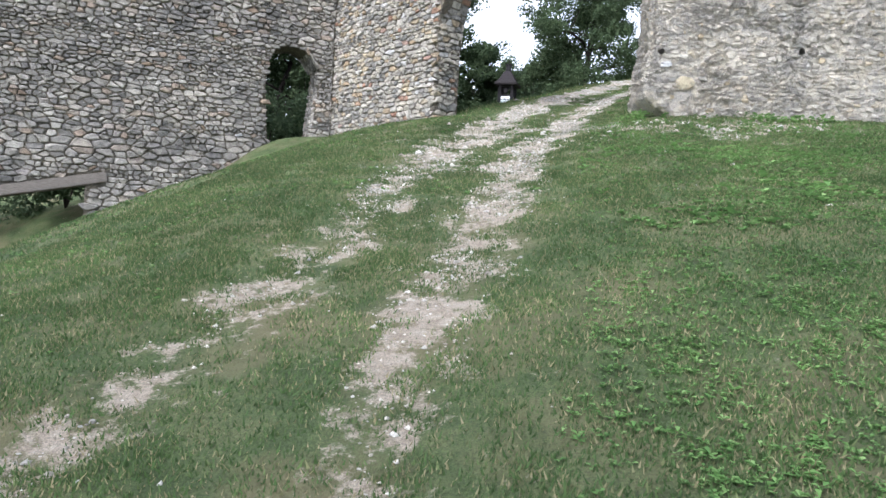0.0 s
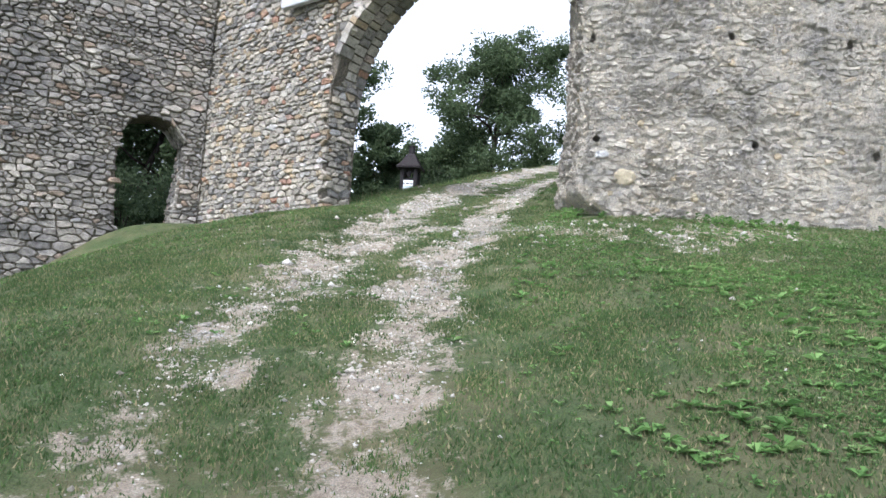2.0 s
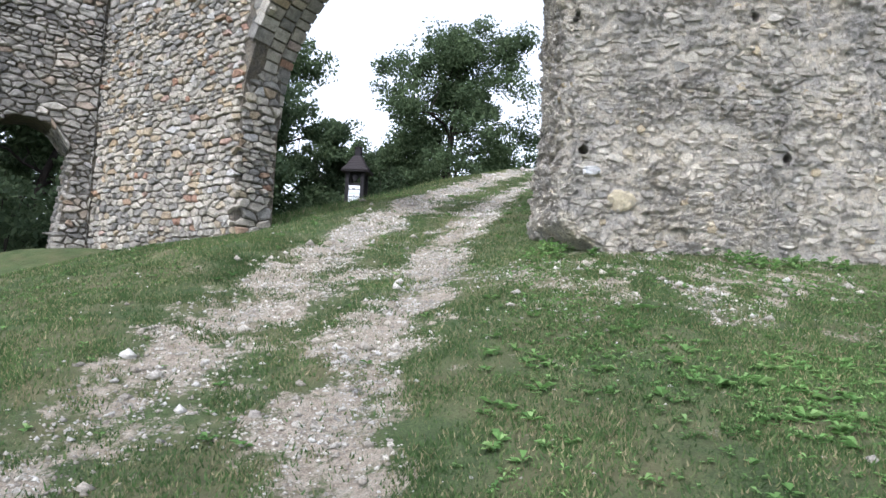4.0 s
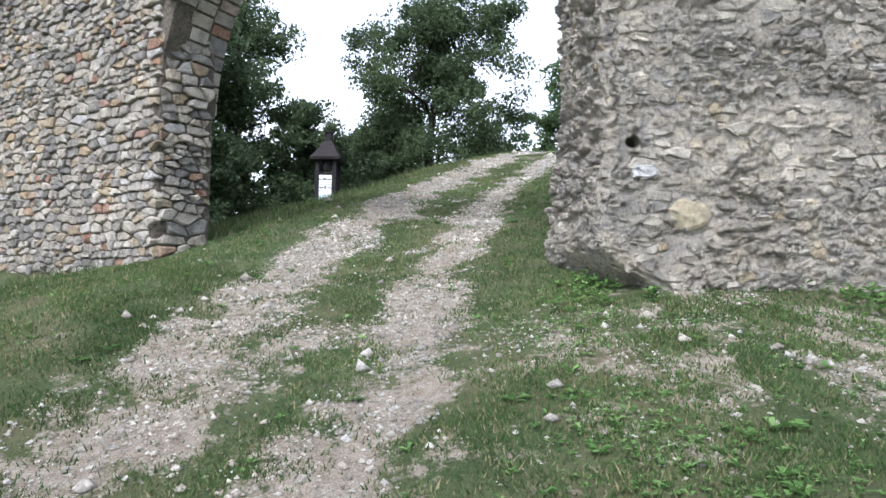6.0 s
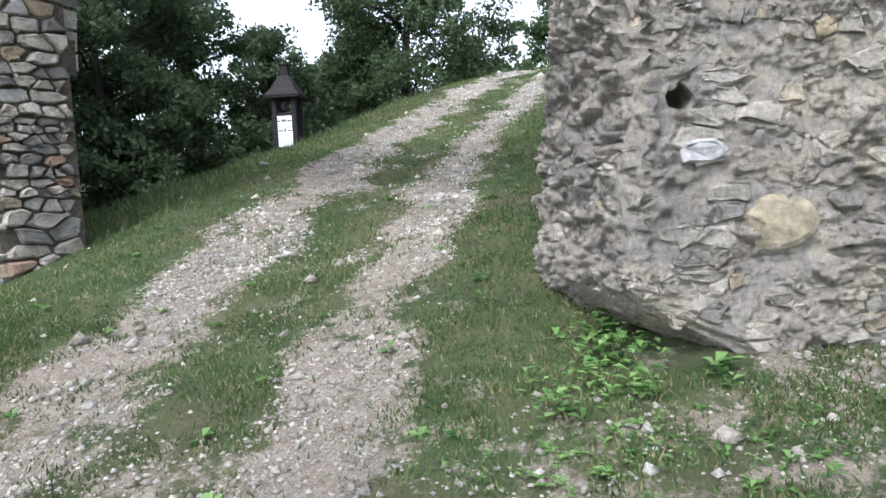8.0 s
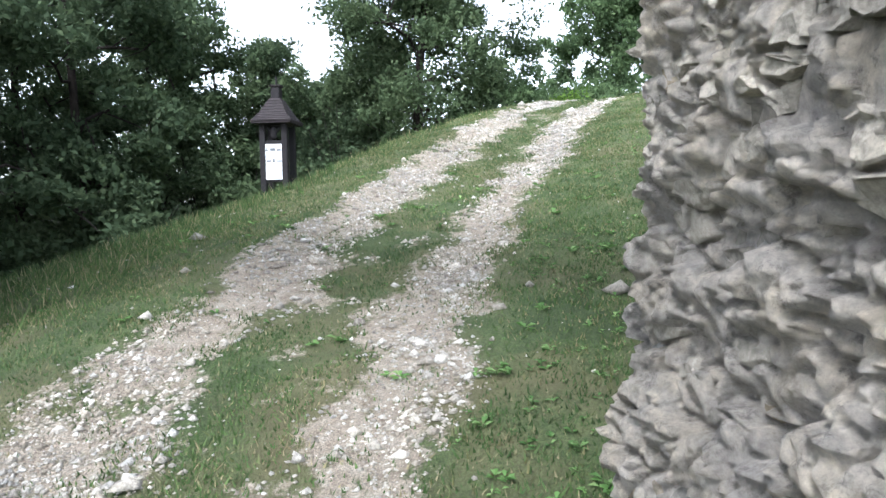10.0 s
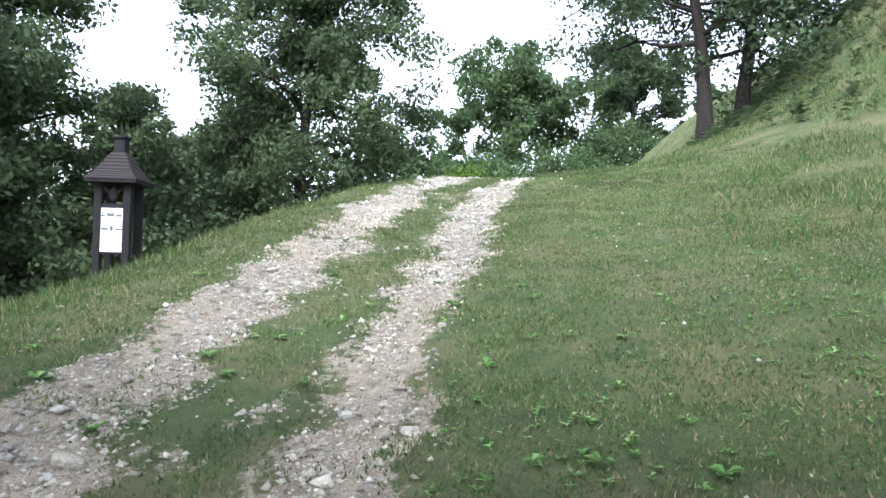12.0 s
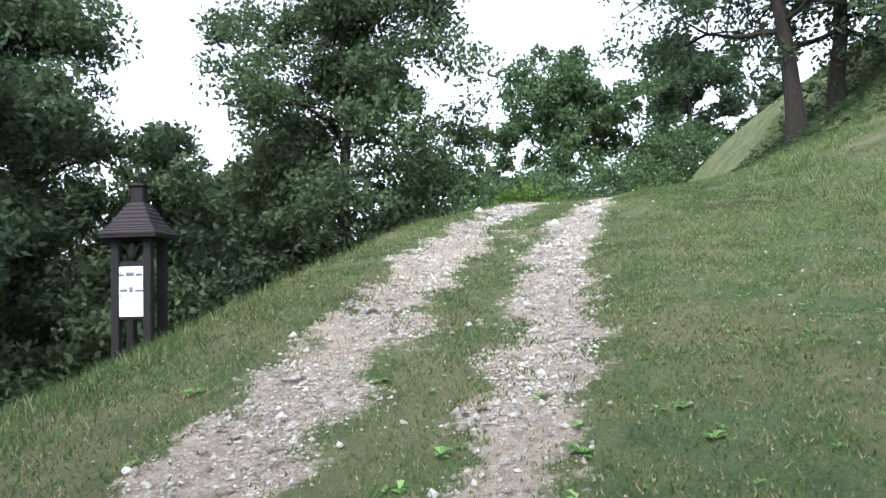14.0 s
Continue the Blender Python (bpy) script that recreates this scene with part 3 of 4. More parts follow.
def foliage(name, centres, sizes, per, leaf, material, r, parent, hang=0.0):
    """Many small leaves round the given twig ends, as one mesh."""
    centres, sizes = np.array(centres, float), np.array(sizes, float)
    n = len(centres) * per
    at = np.repeat(centres, per, 0)
    size = np.repeat(sizes, per)[:, None]
    v = r.normal(0, 1, (n, 3))
    v /= np.linalg.norm(v, axis=1)[:, None]
    at = at + v * size * (r.uniform(0, 1, (n, 1)) ** 0.45) * np.array((1, 1, 0.72))
    at[:, 2] -= hang * r.uniform(0, 1, n)
    a = r.normal(0, 1, (n, 3))
    a /= np.linalg.norm(a, axis=1)[:, None]
    b = np.cross(a, r.normal(0, 1, (n, 3)))
    b /= np.linalg.norm(b, axis=1)[:, None]
    s = leaf * r.uniform(0.6, 1.35, (n, 1))
    quad = np.stack([at - a * s, at - b * s * 0.5, at + a * s, at + b * s * 0.5], 1).reshape(-1, 3)
    me = quick_mesh(name, quad, np.arange(4 * n).reshape(-1, 4), material)
    o = new(name, me)
    o.parent = parent
    return tagged(o, kind="stuff")


def tree(x, y, tall, wide, seed, material, label, clear=0.25, girth=0.16, leaf=0.09, per=70, clumps=110, lean=(0, 0), name="tree", category="tree", sink=0.15, z=None):
    """A tapered trunk, limbs and a crown of leaves in clumps with gaps between them."""
    r = np.random.default_rng(seed)
    g = (float(land(x, y)) if z is None else z) - sink
    thing = tagged(new(name), label, category)
    thing.location = (x, y, g)
    vs, fs, tips = [], [], []

    def limb(path, radii, sides=7):
        v, f = tube(path, radii, sides)
        k = len(vs)
        vs.extend(v)
        fs.extend(tuple(k + i for i in q) for q in f)

    trunk, p = [], Vector((0, 0, 0))
    heading = Vector((lean[0], lean[1], 1)).normalized()
    m = 9
    for i in range(m):
        trunk.append(p.copy())
        p = p + heading * tall * 0.82 / (m - 1)
        heading = (heading + Vector(r.normal(0, 0.06, 3)) * Vector((1, 1, 0)).x).normalized()
    limb(trunk, [girth * (1.35 if i == 0 else 1) * (1 - 0.88 * i / (m - 1)) + 0.012 for i in range(m)], 10)
    count = int(9 + wide)
    for k in range(count):
        f = clear + (0.97 - clear) * (k + r.uniform(0, 0.8)) / count
        i = min(int(f * 0.95 * (m - 1)), m - 2)
        start = trunk[i].lerp(trunk[i + 1], f * 0.95 * (m - 1) - i if f * 0.95 * (m - 1) - i < 1 else 1)
        spread = math.sin(math.pi * min(1, max(0.12, (f - clear) / (1 - clear) * 0.8 + 0.2))) ** 0.7
        reach = wide * 0.5 * spread * r.uniform(0.6, 1.1)
        ang = k * 2.4 + r.uniform(-0.5, 0.5)
        out = Vector((math.cos(ang), math.sin(ang), 0))
        path, q = [], start
        rise = r.uniform(0.25, 0.8) * (0.6 + 0.6 * f)
        for j in range(5):
            path.append(q.copy())
            q = q + (out + Vector((0, 0, rise * (1 - j * 0.18)))) * reach / 5 + Vector(r.normal(0, 0.06 * reach, 3))
        rad = girth * 0.42 * (1 - 0.6 * f)
        limb(path, [rad * (1 - 0.85 * j / 4) + 0.006 for j in range(5)], 6)
        tips += [path[-1], path[-2]]
        for _ in range(3):
            s = path[r.integers(1, 4)]
            e = s + Vector(r.normal(0, 0.34 * max(reach, wide * 0.2), 3)) + Vector((0, 0, 0.12 * reach))
            mid = s.lerp(e, 0.5) + Vector(r.normal(0, 0.04 * reach, 3))
            limb([s, mid, e], [rad * 0.4 + 0.004, rad * 0.25 + 0.003, 0.004], 5)
            tips.append(e)
    tips.append(trunk[-1])
    o = new("trunk", mesh_of("trunk", vs, fs, BARK, smooth=True))
    o.parent = thing
    pick = r.integers(0, len(tips), clumps)
    cs = [np.array(tips[i]) + r.normal(0, 0.05 * wide, 3) * (1, 1, 0.75) for i in pick]
    foliage("crown", cs, r.uniform(0.045, 0.1, clumps) * wide, per, leaf, material, r, thing)
    return thing


def bush(x, y, tall, wide, seed, material, label, leaf=0.06, per=60, clumps=36, name="bush"):
    r = np.random.default_rng(seed)
    thing = tagged(new(name), label, "bush")
    thing.location = (x, y, float(land(x, y)) - 0.05)
    vs, fs, cs = [], [], []
    for k in range(9):
        a, t = r.uniform(0, 6.28), r.uniform(0.3, 1)
        e = Vector((math.cos(a) * wide * 0.4 * t, math.sin(a) * wide * 0.4 * t, tall * r.uniform(0.6, 0.95)))
        v, f = tube([Vector((0, 0, 0)), e * 0.5 + Vector((0, 0, 0.1 * tall)), e], [0.02, 0.013, 0.005], 5)
        q = len(vs)
        vs += v
        fs += [tuple(q + i for i in g) for g in f]
    o = tagged(new("branchwork", mesh_of("branchwork", vs, fs, BARK)), kind="stuff")
    o.parent = thing
    for _ in range(clumps):
        a, d = r.uniform(0, 6.28), math.sqrt(r.uniform(0, 1)) * wide * 0.45
        cs.append((math.cos(a) * d, math.sin(a) * d, tall * r.uniform(0.2, 0.95) * (1 - 0.5 * (d / (wide * 0.5)) ** 2)))
    foliage("leaves", cs, r.uniform(0.1, 0.2, clumps) * wide, per, leaf, material, r, thing)
    return thing


tree(0.6, 24.6, 8.9, 7.0, 101, LEAF, "broad leafy oak with an open crown beyond the track", clear=0.12, girth=0.17, leaf=0.065, per=150, clumps=430)
# twin trunks on the bank
for (x, y), s, g, ln in (((10.35, 23.3), 102, 0.2, (-0.02, 0)), ((11.65, 23.7), 103, 0.18, (0.05, 0))):
    tree(x, y, 10.2, 9.5, s, LEAF_DARK, "twin oak with a bare dark trunk on the grassy bank", clear=0.3, girth=g, leaf=0.075, per=110, clumps=230, lean=ln)
# trees along the skyline
tree(12.4, 47, 14.2, 11.5, 104, LEAF_PALE, "tall pale green tree beyond the crest of the track", clear=0.12, girth=0.25, leaf=0.15, per=130, clumps=230)
tree(10.2, 46, 6.0, 5.5, 114, LEAF_PALE, "low pale green tree beyond the crest of the track", clear=0.05, girth=0.12, leaf=0.15, per=70, clumps=80)
tree(21.5, 48, 12.0, 9.5, 105, LEAF_DARK, "round dark green tree on the skyline", clear=0.08, girth=0.25, leaf=0.15, per=130, clumps=230)
tree(27.5, 49, 9.5, 5.5, 106, LEAF_DARK, "small dark tree on the skyline beside the bank", clear=0.1, girth=0.18, leaf=0.16, per=70, clumps=80)
# the wood below the track
WOOD = [(-3.0, 27.5, 7.0, 5.0, LEAF_DARK), (-4.7, 28.0, 8.6, 4.8, LEAF), (-6.4, 25.0, 12.0, 6.5, LEAF), (-9.6, 24.0, 15.5, 8.0, LEAF_DARK), (-5.4, 32.5, 7.0, 5, LEAF_PALE), (-1.6, 30.5, 7.2, 5.2, LEAF),
        (-8.6, 29.5, 15.5, 8, LEAF), (-12.5, 27.0, 16, 8.5, LEAF), (-13.0, 21.0, 15, 8, LEAF_DARK), (-9.0, 19.6, 14, 7, LEAF_DARK), (-11.6, 16.6, 12, 6.5, LEAF_DARK),
        (-16.0, 17.0, 12, 7, LEAF), (-4.2, 36.0, 7, 6, LEAF_DARK), (-11.0, 36.0, 13, 8, LEAF), (3.2, 35.0, 6.5, 6, LEAF_PALE), (-17, 24, 14, 8, LEAF_DARK), (-9.4, 16.4, 9.5, 5.0, LEAF), (-6.8, 21.8, 12.5, 6.0, LEAF_DARK)]
for i, (x, y, h, w, mat) in enumerate(WOOD):
    tree(x, y, h, w, 200 + i, mat, "leafy woodland tree with a slim dark trunk below the track", clear=0.08, girth=0.13, leaf=0.08, per=105, clumps=250)
# underwood along the edge
for i, (x, y, h, w) in enumerate([(-3.6, 23.2, 3.2, 3.2), (-5.6, 21.6, 2.2, 3.0), (-1.5, 24.4, 3.4, 3.2), (-0.6, 26.4, 3.6, 3.2), (-7.8, 20.6, 2.2, 3.0), (-9.6, 18.2, 2.4, 3.4), (2.0, 27.4, 3.0, 3.2),
                                  (3.6, 29.5, 2.2, 3.0), (-8.6, 16.0, 2.0, 3.0), (-5.0, 24.4, 4.0, 3.6), (-2.6, 26.0, 4.2, 3.8), (-11.5, 16.5, 2.6, 3.6), (-7.5, 22.9, 3.0, 3.4)]):
    bush(x, y, h, w, 300 + i, LEAF_DARK if i % 3 else LEAF, "dense shady shrub at the edge of the wood", leaf=0.075, per=80, clumps=60, name="shrub")
for i, (x, y, h, w) in enumerate([(-8.2, 14.0, 2.4, 2.8), (-10.4, 12.6, 2.2, 3.0), (-12.2, 11.4, 2.2, 2.8), (-14.0, 10.6, 2.4, 3.0), (-6.9, 15.2, 2.6, 2.8)]):
    bush(x, y, h, w, 320 + i, LEAF_DARK, "dark shrub behind the yard wall", leaf=0.07, per=70, clumps=50, name="shrub")
for i, (x, y, h, w) in enumerate([(7.6, 36.0, 3.4, 5.0), (10.5, 38.5, 3.6, 5.5), (14.5, 41.0, 4.2, 6.0), (18.0, 44.0, 4.5, 6.5), (5.2, 34.0, 3.0, 4.5)]):
    bush(x, y, h, w, 350 + i, LEAF_PALE, "low green thicket beyond the crest", leaf=0.11, per=90, clumps=70, name="shrub")
bush(5.3, 27.0, 1.1, 1.9, 340, LEAF_FRESH, "bright green bush at the crest of the track", leaf=0.06)
bush(10.6, 30.5, 1.2, 2.6, 341, LEAF_FRESH, "bright green flowering bush at the foot of the bank", leaf=0.06)

# ---- grass, herbs and loose stones ----


def scatter(n, x0, x1, y0, y1, chance, r):
    x, y = r.uniform(x0, x1, n), r.uniform(y0, y1, n)
    ok = r.uniform(0, 1, n) < chance(x, y)
    return x[ok], y[ok]


def blocked(x, y):
    """Where walls stand."""
    east = (x > END_X + 0.1) & (y > 7.44) & (y < 8.5)
    p = np.array([[*v] for v in FL.inverted()])
    u, d = p[0][0] * x + p[0][1] * y + p[0][3], p[1][0] * x + p[1][1] * y + p[1][3]
    west = (d > -0.04) & (d < 0.95) & (u < LONG)
    p = np.array([[*v] for v in FP.inverted()])
    u, d = p[0][0] * x + p[0][1] * y + p[0][3], p[1][0] * x + p[1][1] * y + p[1][3]
    pier = (d > -0.03) & (d < 1.2) & (u > 0) & (u < 3.8)
    return east | west | pier


def road_d(x, y):
    return x - interp_soft(y, ROAD_Y, ROAD_X)


def blades(name, x, y, tall, wide, material, label, r):
    n = len(x)
    z = land(x, y) - 0.004
    a = r.uniform(0, 2 * math.pi, n)
    h = tall * r.uniform(0.45, 1.3, n)
    w = wide * r.uniform(0.7, 1.4, n)
    lx, ly = r.normal(0, 0.42, n) * h, r.normal(0, 0.42, n) * h
    ca, sa = np.cos(a) * w, np.sin(a) * w
    v = np.stack([np.stack([x - ca, y - sa, z], -1), np.stack([x + ca, y + sa, z], -1), np.stack([x + lx, y + ly, z + h], -1)], 1).reshape(-1, 3)
    return tagged(new(name, quick_mesh(name, v, np.arange(3 * n).reshape(-1, 3), material)), label, "grass", kind="stuff")


r = np.random.default_rng(77)


def turf_chance(x, y):
    bare = np.clip(gravel_amount(x, y) + 0.9 * (vnoise(x, y, 0.16, 61) - 0.5) + 0.5 * (vnoise(x, y, 0.45, 62) - 0.5), 0, 1)
    return np.clip(1.15 - 1.6 * bare, 0.06, 1) * (~blocked(x, y)) * (0.22 + 0.78 * smooth(0.2, 0.75, vnoise(x, y, 0.2, 63)) * (0.2 + vnoise(x, y, 1.7, 64)))


x, y = scatter(1250000, -4.5, 4.5, -1.8, 9, lambda x, y: turf_chance(x, y) * smooth(9.4, 5, np.hypot(x * 1.3, y - 2)), r)
blades("grass", x, y, 0.026, 0.0048, BLADE, "short green turf with dry tips before the gate", r)
x, y = scatter(1000000, -3.2, 7.5, 8.4, 21, lambda x, y: turf_chance(x, y) * smooth(7, 2, np.abs(road_d(x, y))), r)
blades("grass", x, y, 0.025, 0.005, BLADE, "short green turf along the track past the gate", r)
x, y = scatter(330000, -9, 9, -1, 9.7, lambda x, y: turf_chance(x, y), r)
blades("grass", x, y, 0.035, 0.006, BLADE, "short green turf of the lower slope", r)
x, y = scatter(120000, -3.2, 5.5, 7, 21, lambda x, y: turf_chance(x, y) * smooth(0.7, 1.1, np.abs(road_d(x, y))) * vnoise(x, y, 0.9, 71) ** 2, r)
blades("dry_grass", x, y, 0.04, 0.004, BLADE_DRY, "bleached dry grass along the track edges", r)
x, y = scatter(90000, -6, 5, 10.5, 27, lambda x, y: smooth(-1.5, -2.4, road_d(x, y)) * smooth(-5.5, -3.2, road_d(x, y)), r)
blades("long_grass", x, y, 0.11, 0.005, BLADE, "longer green grass on the shoulder above the wood", r)
x, y = scatter(300000, 4, 20, 13, 33, lambda x, y: smooth(2.5, 4.5, road_d(x, y)) * smooth(0.25, 0.7, vnoise(x, y, 0.8, 81)), r)
blades("long_grass", x, y, 0.09, 0.006, BLADE, "rough tufted grass on the steep bank", r)


def herbs(name, x, y, size, leaves, material, label, r, lift=0.02):
    """Low plants of a few broad leaves each."""
    n = len(x)
    X0, Y0 = np.repeat(x, leaves), np.repeat(y, leaves)
    m = n * leaves
    a = r.uniform(0, 2 * math.pi, m)
    s = np.repeat(size * r.uniform(0.5, 1.4, n), leaves) * r.uniform(0.7, 1.2, m)
    up = r.uniform(0.05, 0.5, m) * s
    z0 = land(X0, Y0) + lift * r.uniform(0, 1, m)
    cx, cy = np.cos(a), np.sin(a)
    tip = np.stack([X0 + cx * s, Y0 + cy * s, z0 + up * 0.8], -1)
    mid = np.stack([X0 + cx * s * 0.5, Y0 + cy * s * 0.5, z0 + up], -1)
    side = np.stack([-cy * s * 0.27, cx * s * 0.27, np.zeros(m)], -1)
    root = np.stack([X0, Y0, z0], -1)
    v = np.stack([root, mid - side, tip, mid + side], 1).reshape(-1, 3)
    return tagged(new(name, quick_mesh(name, v, np.arange(4 * m).reshape(-1, 4), material)), label, "plants", kind="stuff")


x, y = scatter(42000, 0.2, 6, -2, 7.2, lambda x, y: (0.12 + 0.8 * smooth(0.35, 0.8, vnoise(x, y, 0.9, 91)) * vnoise(x, y, 0.25, 90)) * smooth(0.1, 0.9, road_d(x, y) - 0.9), r)
herbs("clover", x, y, 0.026, 5, HERB, "low clover and plantain leaves in the turf", r)
x, y = scatter(9000, -6, 0, -2, 9, lambda x, y: (0.1 + 0.6 * smooth(0.45, 0.8, vnoise(x, y, 0.8, 92))) * smooth(-1.1, -1.8, road_d(x, y)) * (~blocked(x, y)), r)
herbs("clover", x, y, 0.026, 5, HERB, "low clover leaves in the turf below the wall", r)
x, y = scatter(9000, 0.6, 6, 8.6, 18, lambda x, y: (0.1 + 0.6 * smooth(0.45, 0.8, vnoise(x, y, 0.8, 93))) * smooth(0.9, 1.6, road_d(x, y)), r)
herbs("clover", x, y, 0.026, 5, HERB, "low clover leaves in the turf above the gate", r)
x, y = scatter(5200, 0.1, 5, -2.2, 6.6, lambda x, y: smooth(0.4, 0.75, vnoise(x, y, 1.1, 98)) * smooth(0.85, 1.7, road_d(x, y)) * 0.6, r)
herbs("plantain", x, y, 0.06, 6, HERB, "broad plantain leaves among the turf", r, lift=0.015)
x, y = scatter(2200, -2.4, 2.6, 3, 14, lambda x, y: 0.05 + 0.25 * smooth(0.5, 0.8, vnoise(x, y, 0.5, 99)) * (gravel_amount(x, y) < 0.45) * (~blocked(x, y)), r)
herbs("plantain", x, y, 0.045, 7, HERB, "small weeds growing between the wheel tracks", r, lift=0.02)
x, y = scatter(110, 0.75, 1.35, 7.2, 8.3, lambda x, y: smooth(0.3, 0.7, vnoise(x, y, 0.3, 97)), r)
herbs("nettles", x, y, 0.045, 8, HERB, "fresh green nettles at the foot of the wall end", r, lift=0.12)
x, y = scatter(260, 1.5, 6, 7.0, 7.42, lambda x, y: smooth(0.45, 0.7, vnoise(x, y, 0.5, 94)), r)
herbs("weeds", x, y, 0.06, 7, HERB, "weeds along the foot of the wall", r, lift=0.08)
x, y = scatter(1500, 8.5, 20, 17, 32, lambda x, y: smooth(3.5, 4.5, road_d(x, y)), r)
herbs("bank_weeds", x, y, 0.14, 9, LEAF, "leafy weeds on the grassy bank", r, lift=0.25)
x, y = scatter(420, 9.4, 12.8, 22.6, 24.4, lambda x, y: np.ones_like(x) * 0.8, r)
herbs("bank_weeds", x, y, 0.1, 9, LEAF, "dark ivy and weeds round the twin trunks", r, lift=0.2)

PEBBLE = stone_material("pebble", False, [(0, (0.32, 0.285, 0.24)), (0.4, (0.46, 0.43, 0.38)), (0.8, (0.6, 0.57, 0.52)), (1, (0.7, 0.69, 0.66))])
ROCK = stone_material("loose_rock", True, [(0, (0.32, 0.29, 0.26)), (0.6, (0.46, 0.43, 0.39)), (1, (0.56, 0.54, 0.5))])


def pebbles(name, x, y, size, label, r):
    """Small broken stones, each a squashed block of eight faces with its corners moved."""
    n = len(x)
    base = np.array([(1, 0, 0), (0, 1, 0), (-1, 0, 0), (0, -1, 0), (0.3, 0.2, 0.7), (0, 0, -0.6)], float)
    tri = np.array([(0, 1, 4), (1, 2, 4), (2, 3, 4), (3, 0, 4), (1, 0, 5), (2, 1, 5), (3, 2, 5), (0, 3, 5)])
    s = size * np.exp(r.normal(0, 0.5, n))
    v = base[None] * r.uniform(0.55, 1.3, (n, 6, 3)) * s[:, None, None]
    a = r.uniform(0, 2 * math.pi, n)
    c, q = np.cos(a)[:, None], np.sin(a)[:, None]
    vx, vy = v[..., 0] * c - v[..., 1] * q, v[..., 0] * q + v[..., 1] * c
    w = np.stack([vx + x[:, None], vy + y[:, None], v[..., 2] + (land(x, y) + s * 0.12)[:, None]], -1).reshape(-1, 3)
    t = (tri[None] + 6 * np.arange(n)[:, None, None]).reshape(-1, 3)
    return tagged(new(name, quick_mesh(name, w, t, PEBBLE)), label, "gravel", kind="stuff")


stony = lambda x, y: np.clip(1.6 * gravel_amount(x, y) - 0.35, 0.004, 1) * (~blocked(x, y)) * (0.25 + 0.75 * smooth(0.35, 0.65, vnoise(x, y, 0.3, 95)))
x, y = scatter(150000, -3.5, 2.5, 2.5, 10, stony, r)
pebbles("gravel", x, y, 0.0075, "pale broken limestone gravel in the wheel tracks", r)
x, y = scatter(190000, -2.5, 4.5, 9, 20, stony, r)
pebbles("gravel", x, y, 0.0095, "pale broken limestone gravel on the upper track", r)
x, y = scatter(40000, -3.5, 3, -2, 4, stony, r)
pebbles("gravel", x, y, 0.008, "sparse pale gravel in the lower track", r)
x, y = scatter(9000, -2.5, 4.5, 4, 20, lambda x, y: np.clip(1.3 * gravel_amount(x, y) - 0.1, 0.02, 1) * (~blocked(x, y)), r)
pebbles("gravel", x, y, 0.017, "larger pale stones lying in the tracks", r)

# single loose stones
rock_meshes = []
for k in range(3):
    bm = bmesh.new()
    bmesh.ops.create_icosphere(bm, subdivisions=2, radius=1)
    for v in bm.verts:
        q = v.co + Vector((k * 7.3, 1.7, 0))
        v.co *= 1 + 0.5 * noise.noise(q * 0.9) + 0.35 * noise.noise(q * 2.3)
        v.co.z *= 0.5
    for cut in range(5):
        a, e = cut * 1.3 + k, 0.25 + 0.2 * math.sin(cut * 2 + k)
        nrm = Vector((math.cos(a), math.sin(a), e)).normalized()
        bmesh.ops.bisect_plane(bm, geom=bm.verts[:] + bm.edges[:] + bm.faces[:], plane_co=nrm * 0.62, plane_no=nrm, clear_outer=True)
        bmesh.ops.holes_fill(bm, edges=[e_ for e_ in bm.edges if e_.is_boundary])
    me = bpy.data.meshes.new("loose_stone")
    bm.to_mesh(me)
    bm.free()
    me.materials.append(ROCK)
    rock_meshes.append(me)
x, y = scatter(1500, -2.4, 3.2, -1.5, 18, lambda x, y: np.clip(gravel_amount(x, y) - 0.15, 0.0, 1) * 0.3 * (~blocked(x, y)), r)
for k, (rx_, ry_) in enumerate(zip(x[:140], y[:140])):
    s = r.uniform(0.016, 0.042)
    o = tagged(new("loose_stone", rock_meshes[k % 3]), "pale broken limestone lump lying on the track", "stone", group="loose stones on the track")
    o.matrix_basis = Matrix.LocRotScale((rx_, ry_, float(land(rx_, ry_)) + s * 0.12), Euler((r.uniform(-0.3, 0.3), r.uniform(-0.3, 0.3), r.uniform(0, 6.28))), (s * r.uniform(0.8, 1.6), s, s * r.uniform(0.7, 1.1)))

# ---- the single stones of the walls ----


def inside(poly, u, v):
    hit = False
    for (x0, y0), (x1, y1) in zip(poly, poly[1:] + poly[:1]):
        if (y0 > v) != (y1 > v) and u < (x1 - x0) * (v - y0) / (y1 - y0) + x0:
            hit = not hit
    return hit


def keep_east(u, v):
    return u > worn(v) + 0.02 and all(math.hypot(u - a, v - b) > s + 0.05 for a, b, s in HOLES) and math.hypot((u - 0.6) / 0.17, (v - 1.56) / 0.15) > 1


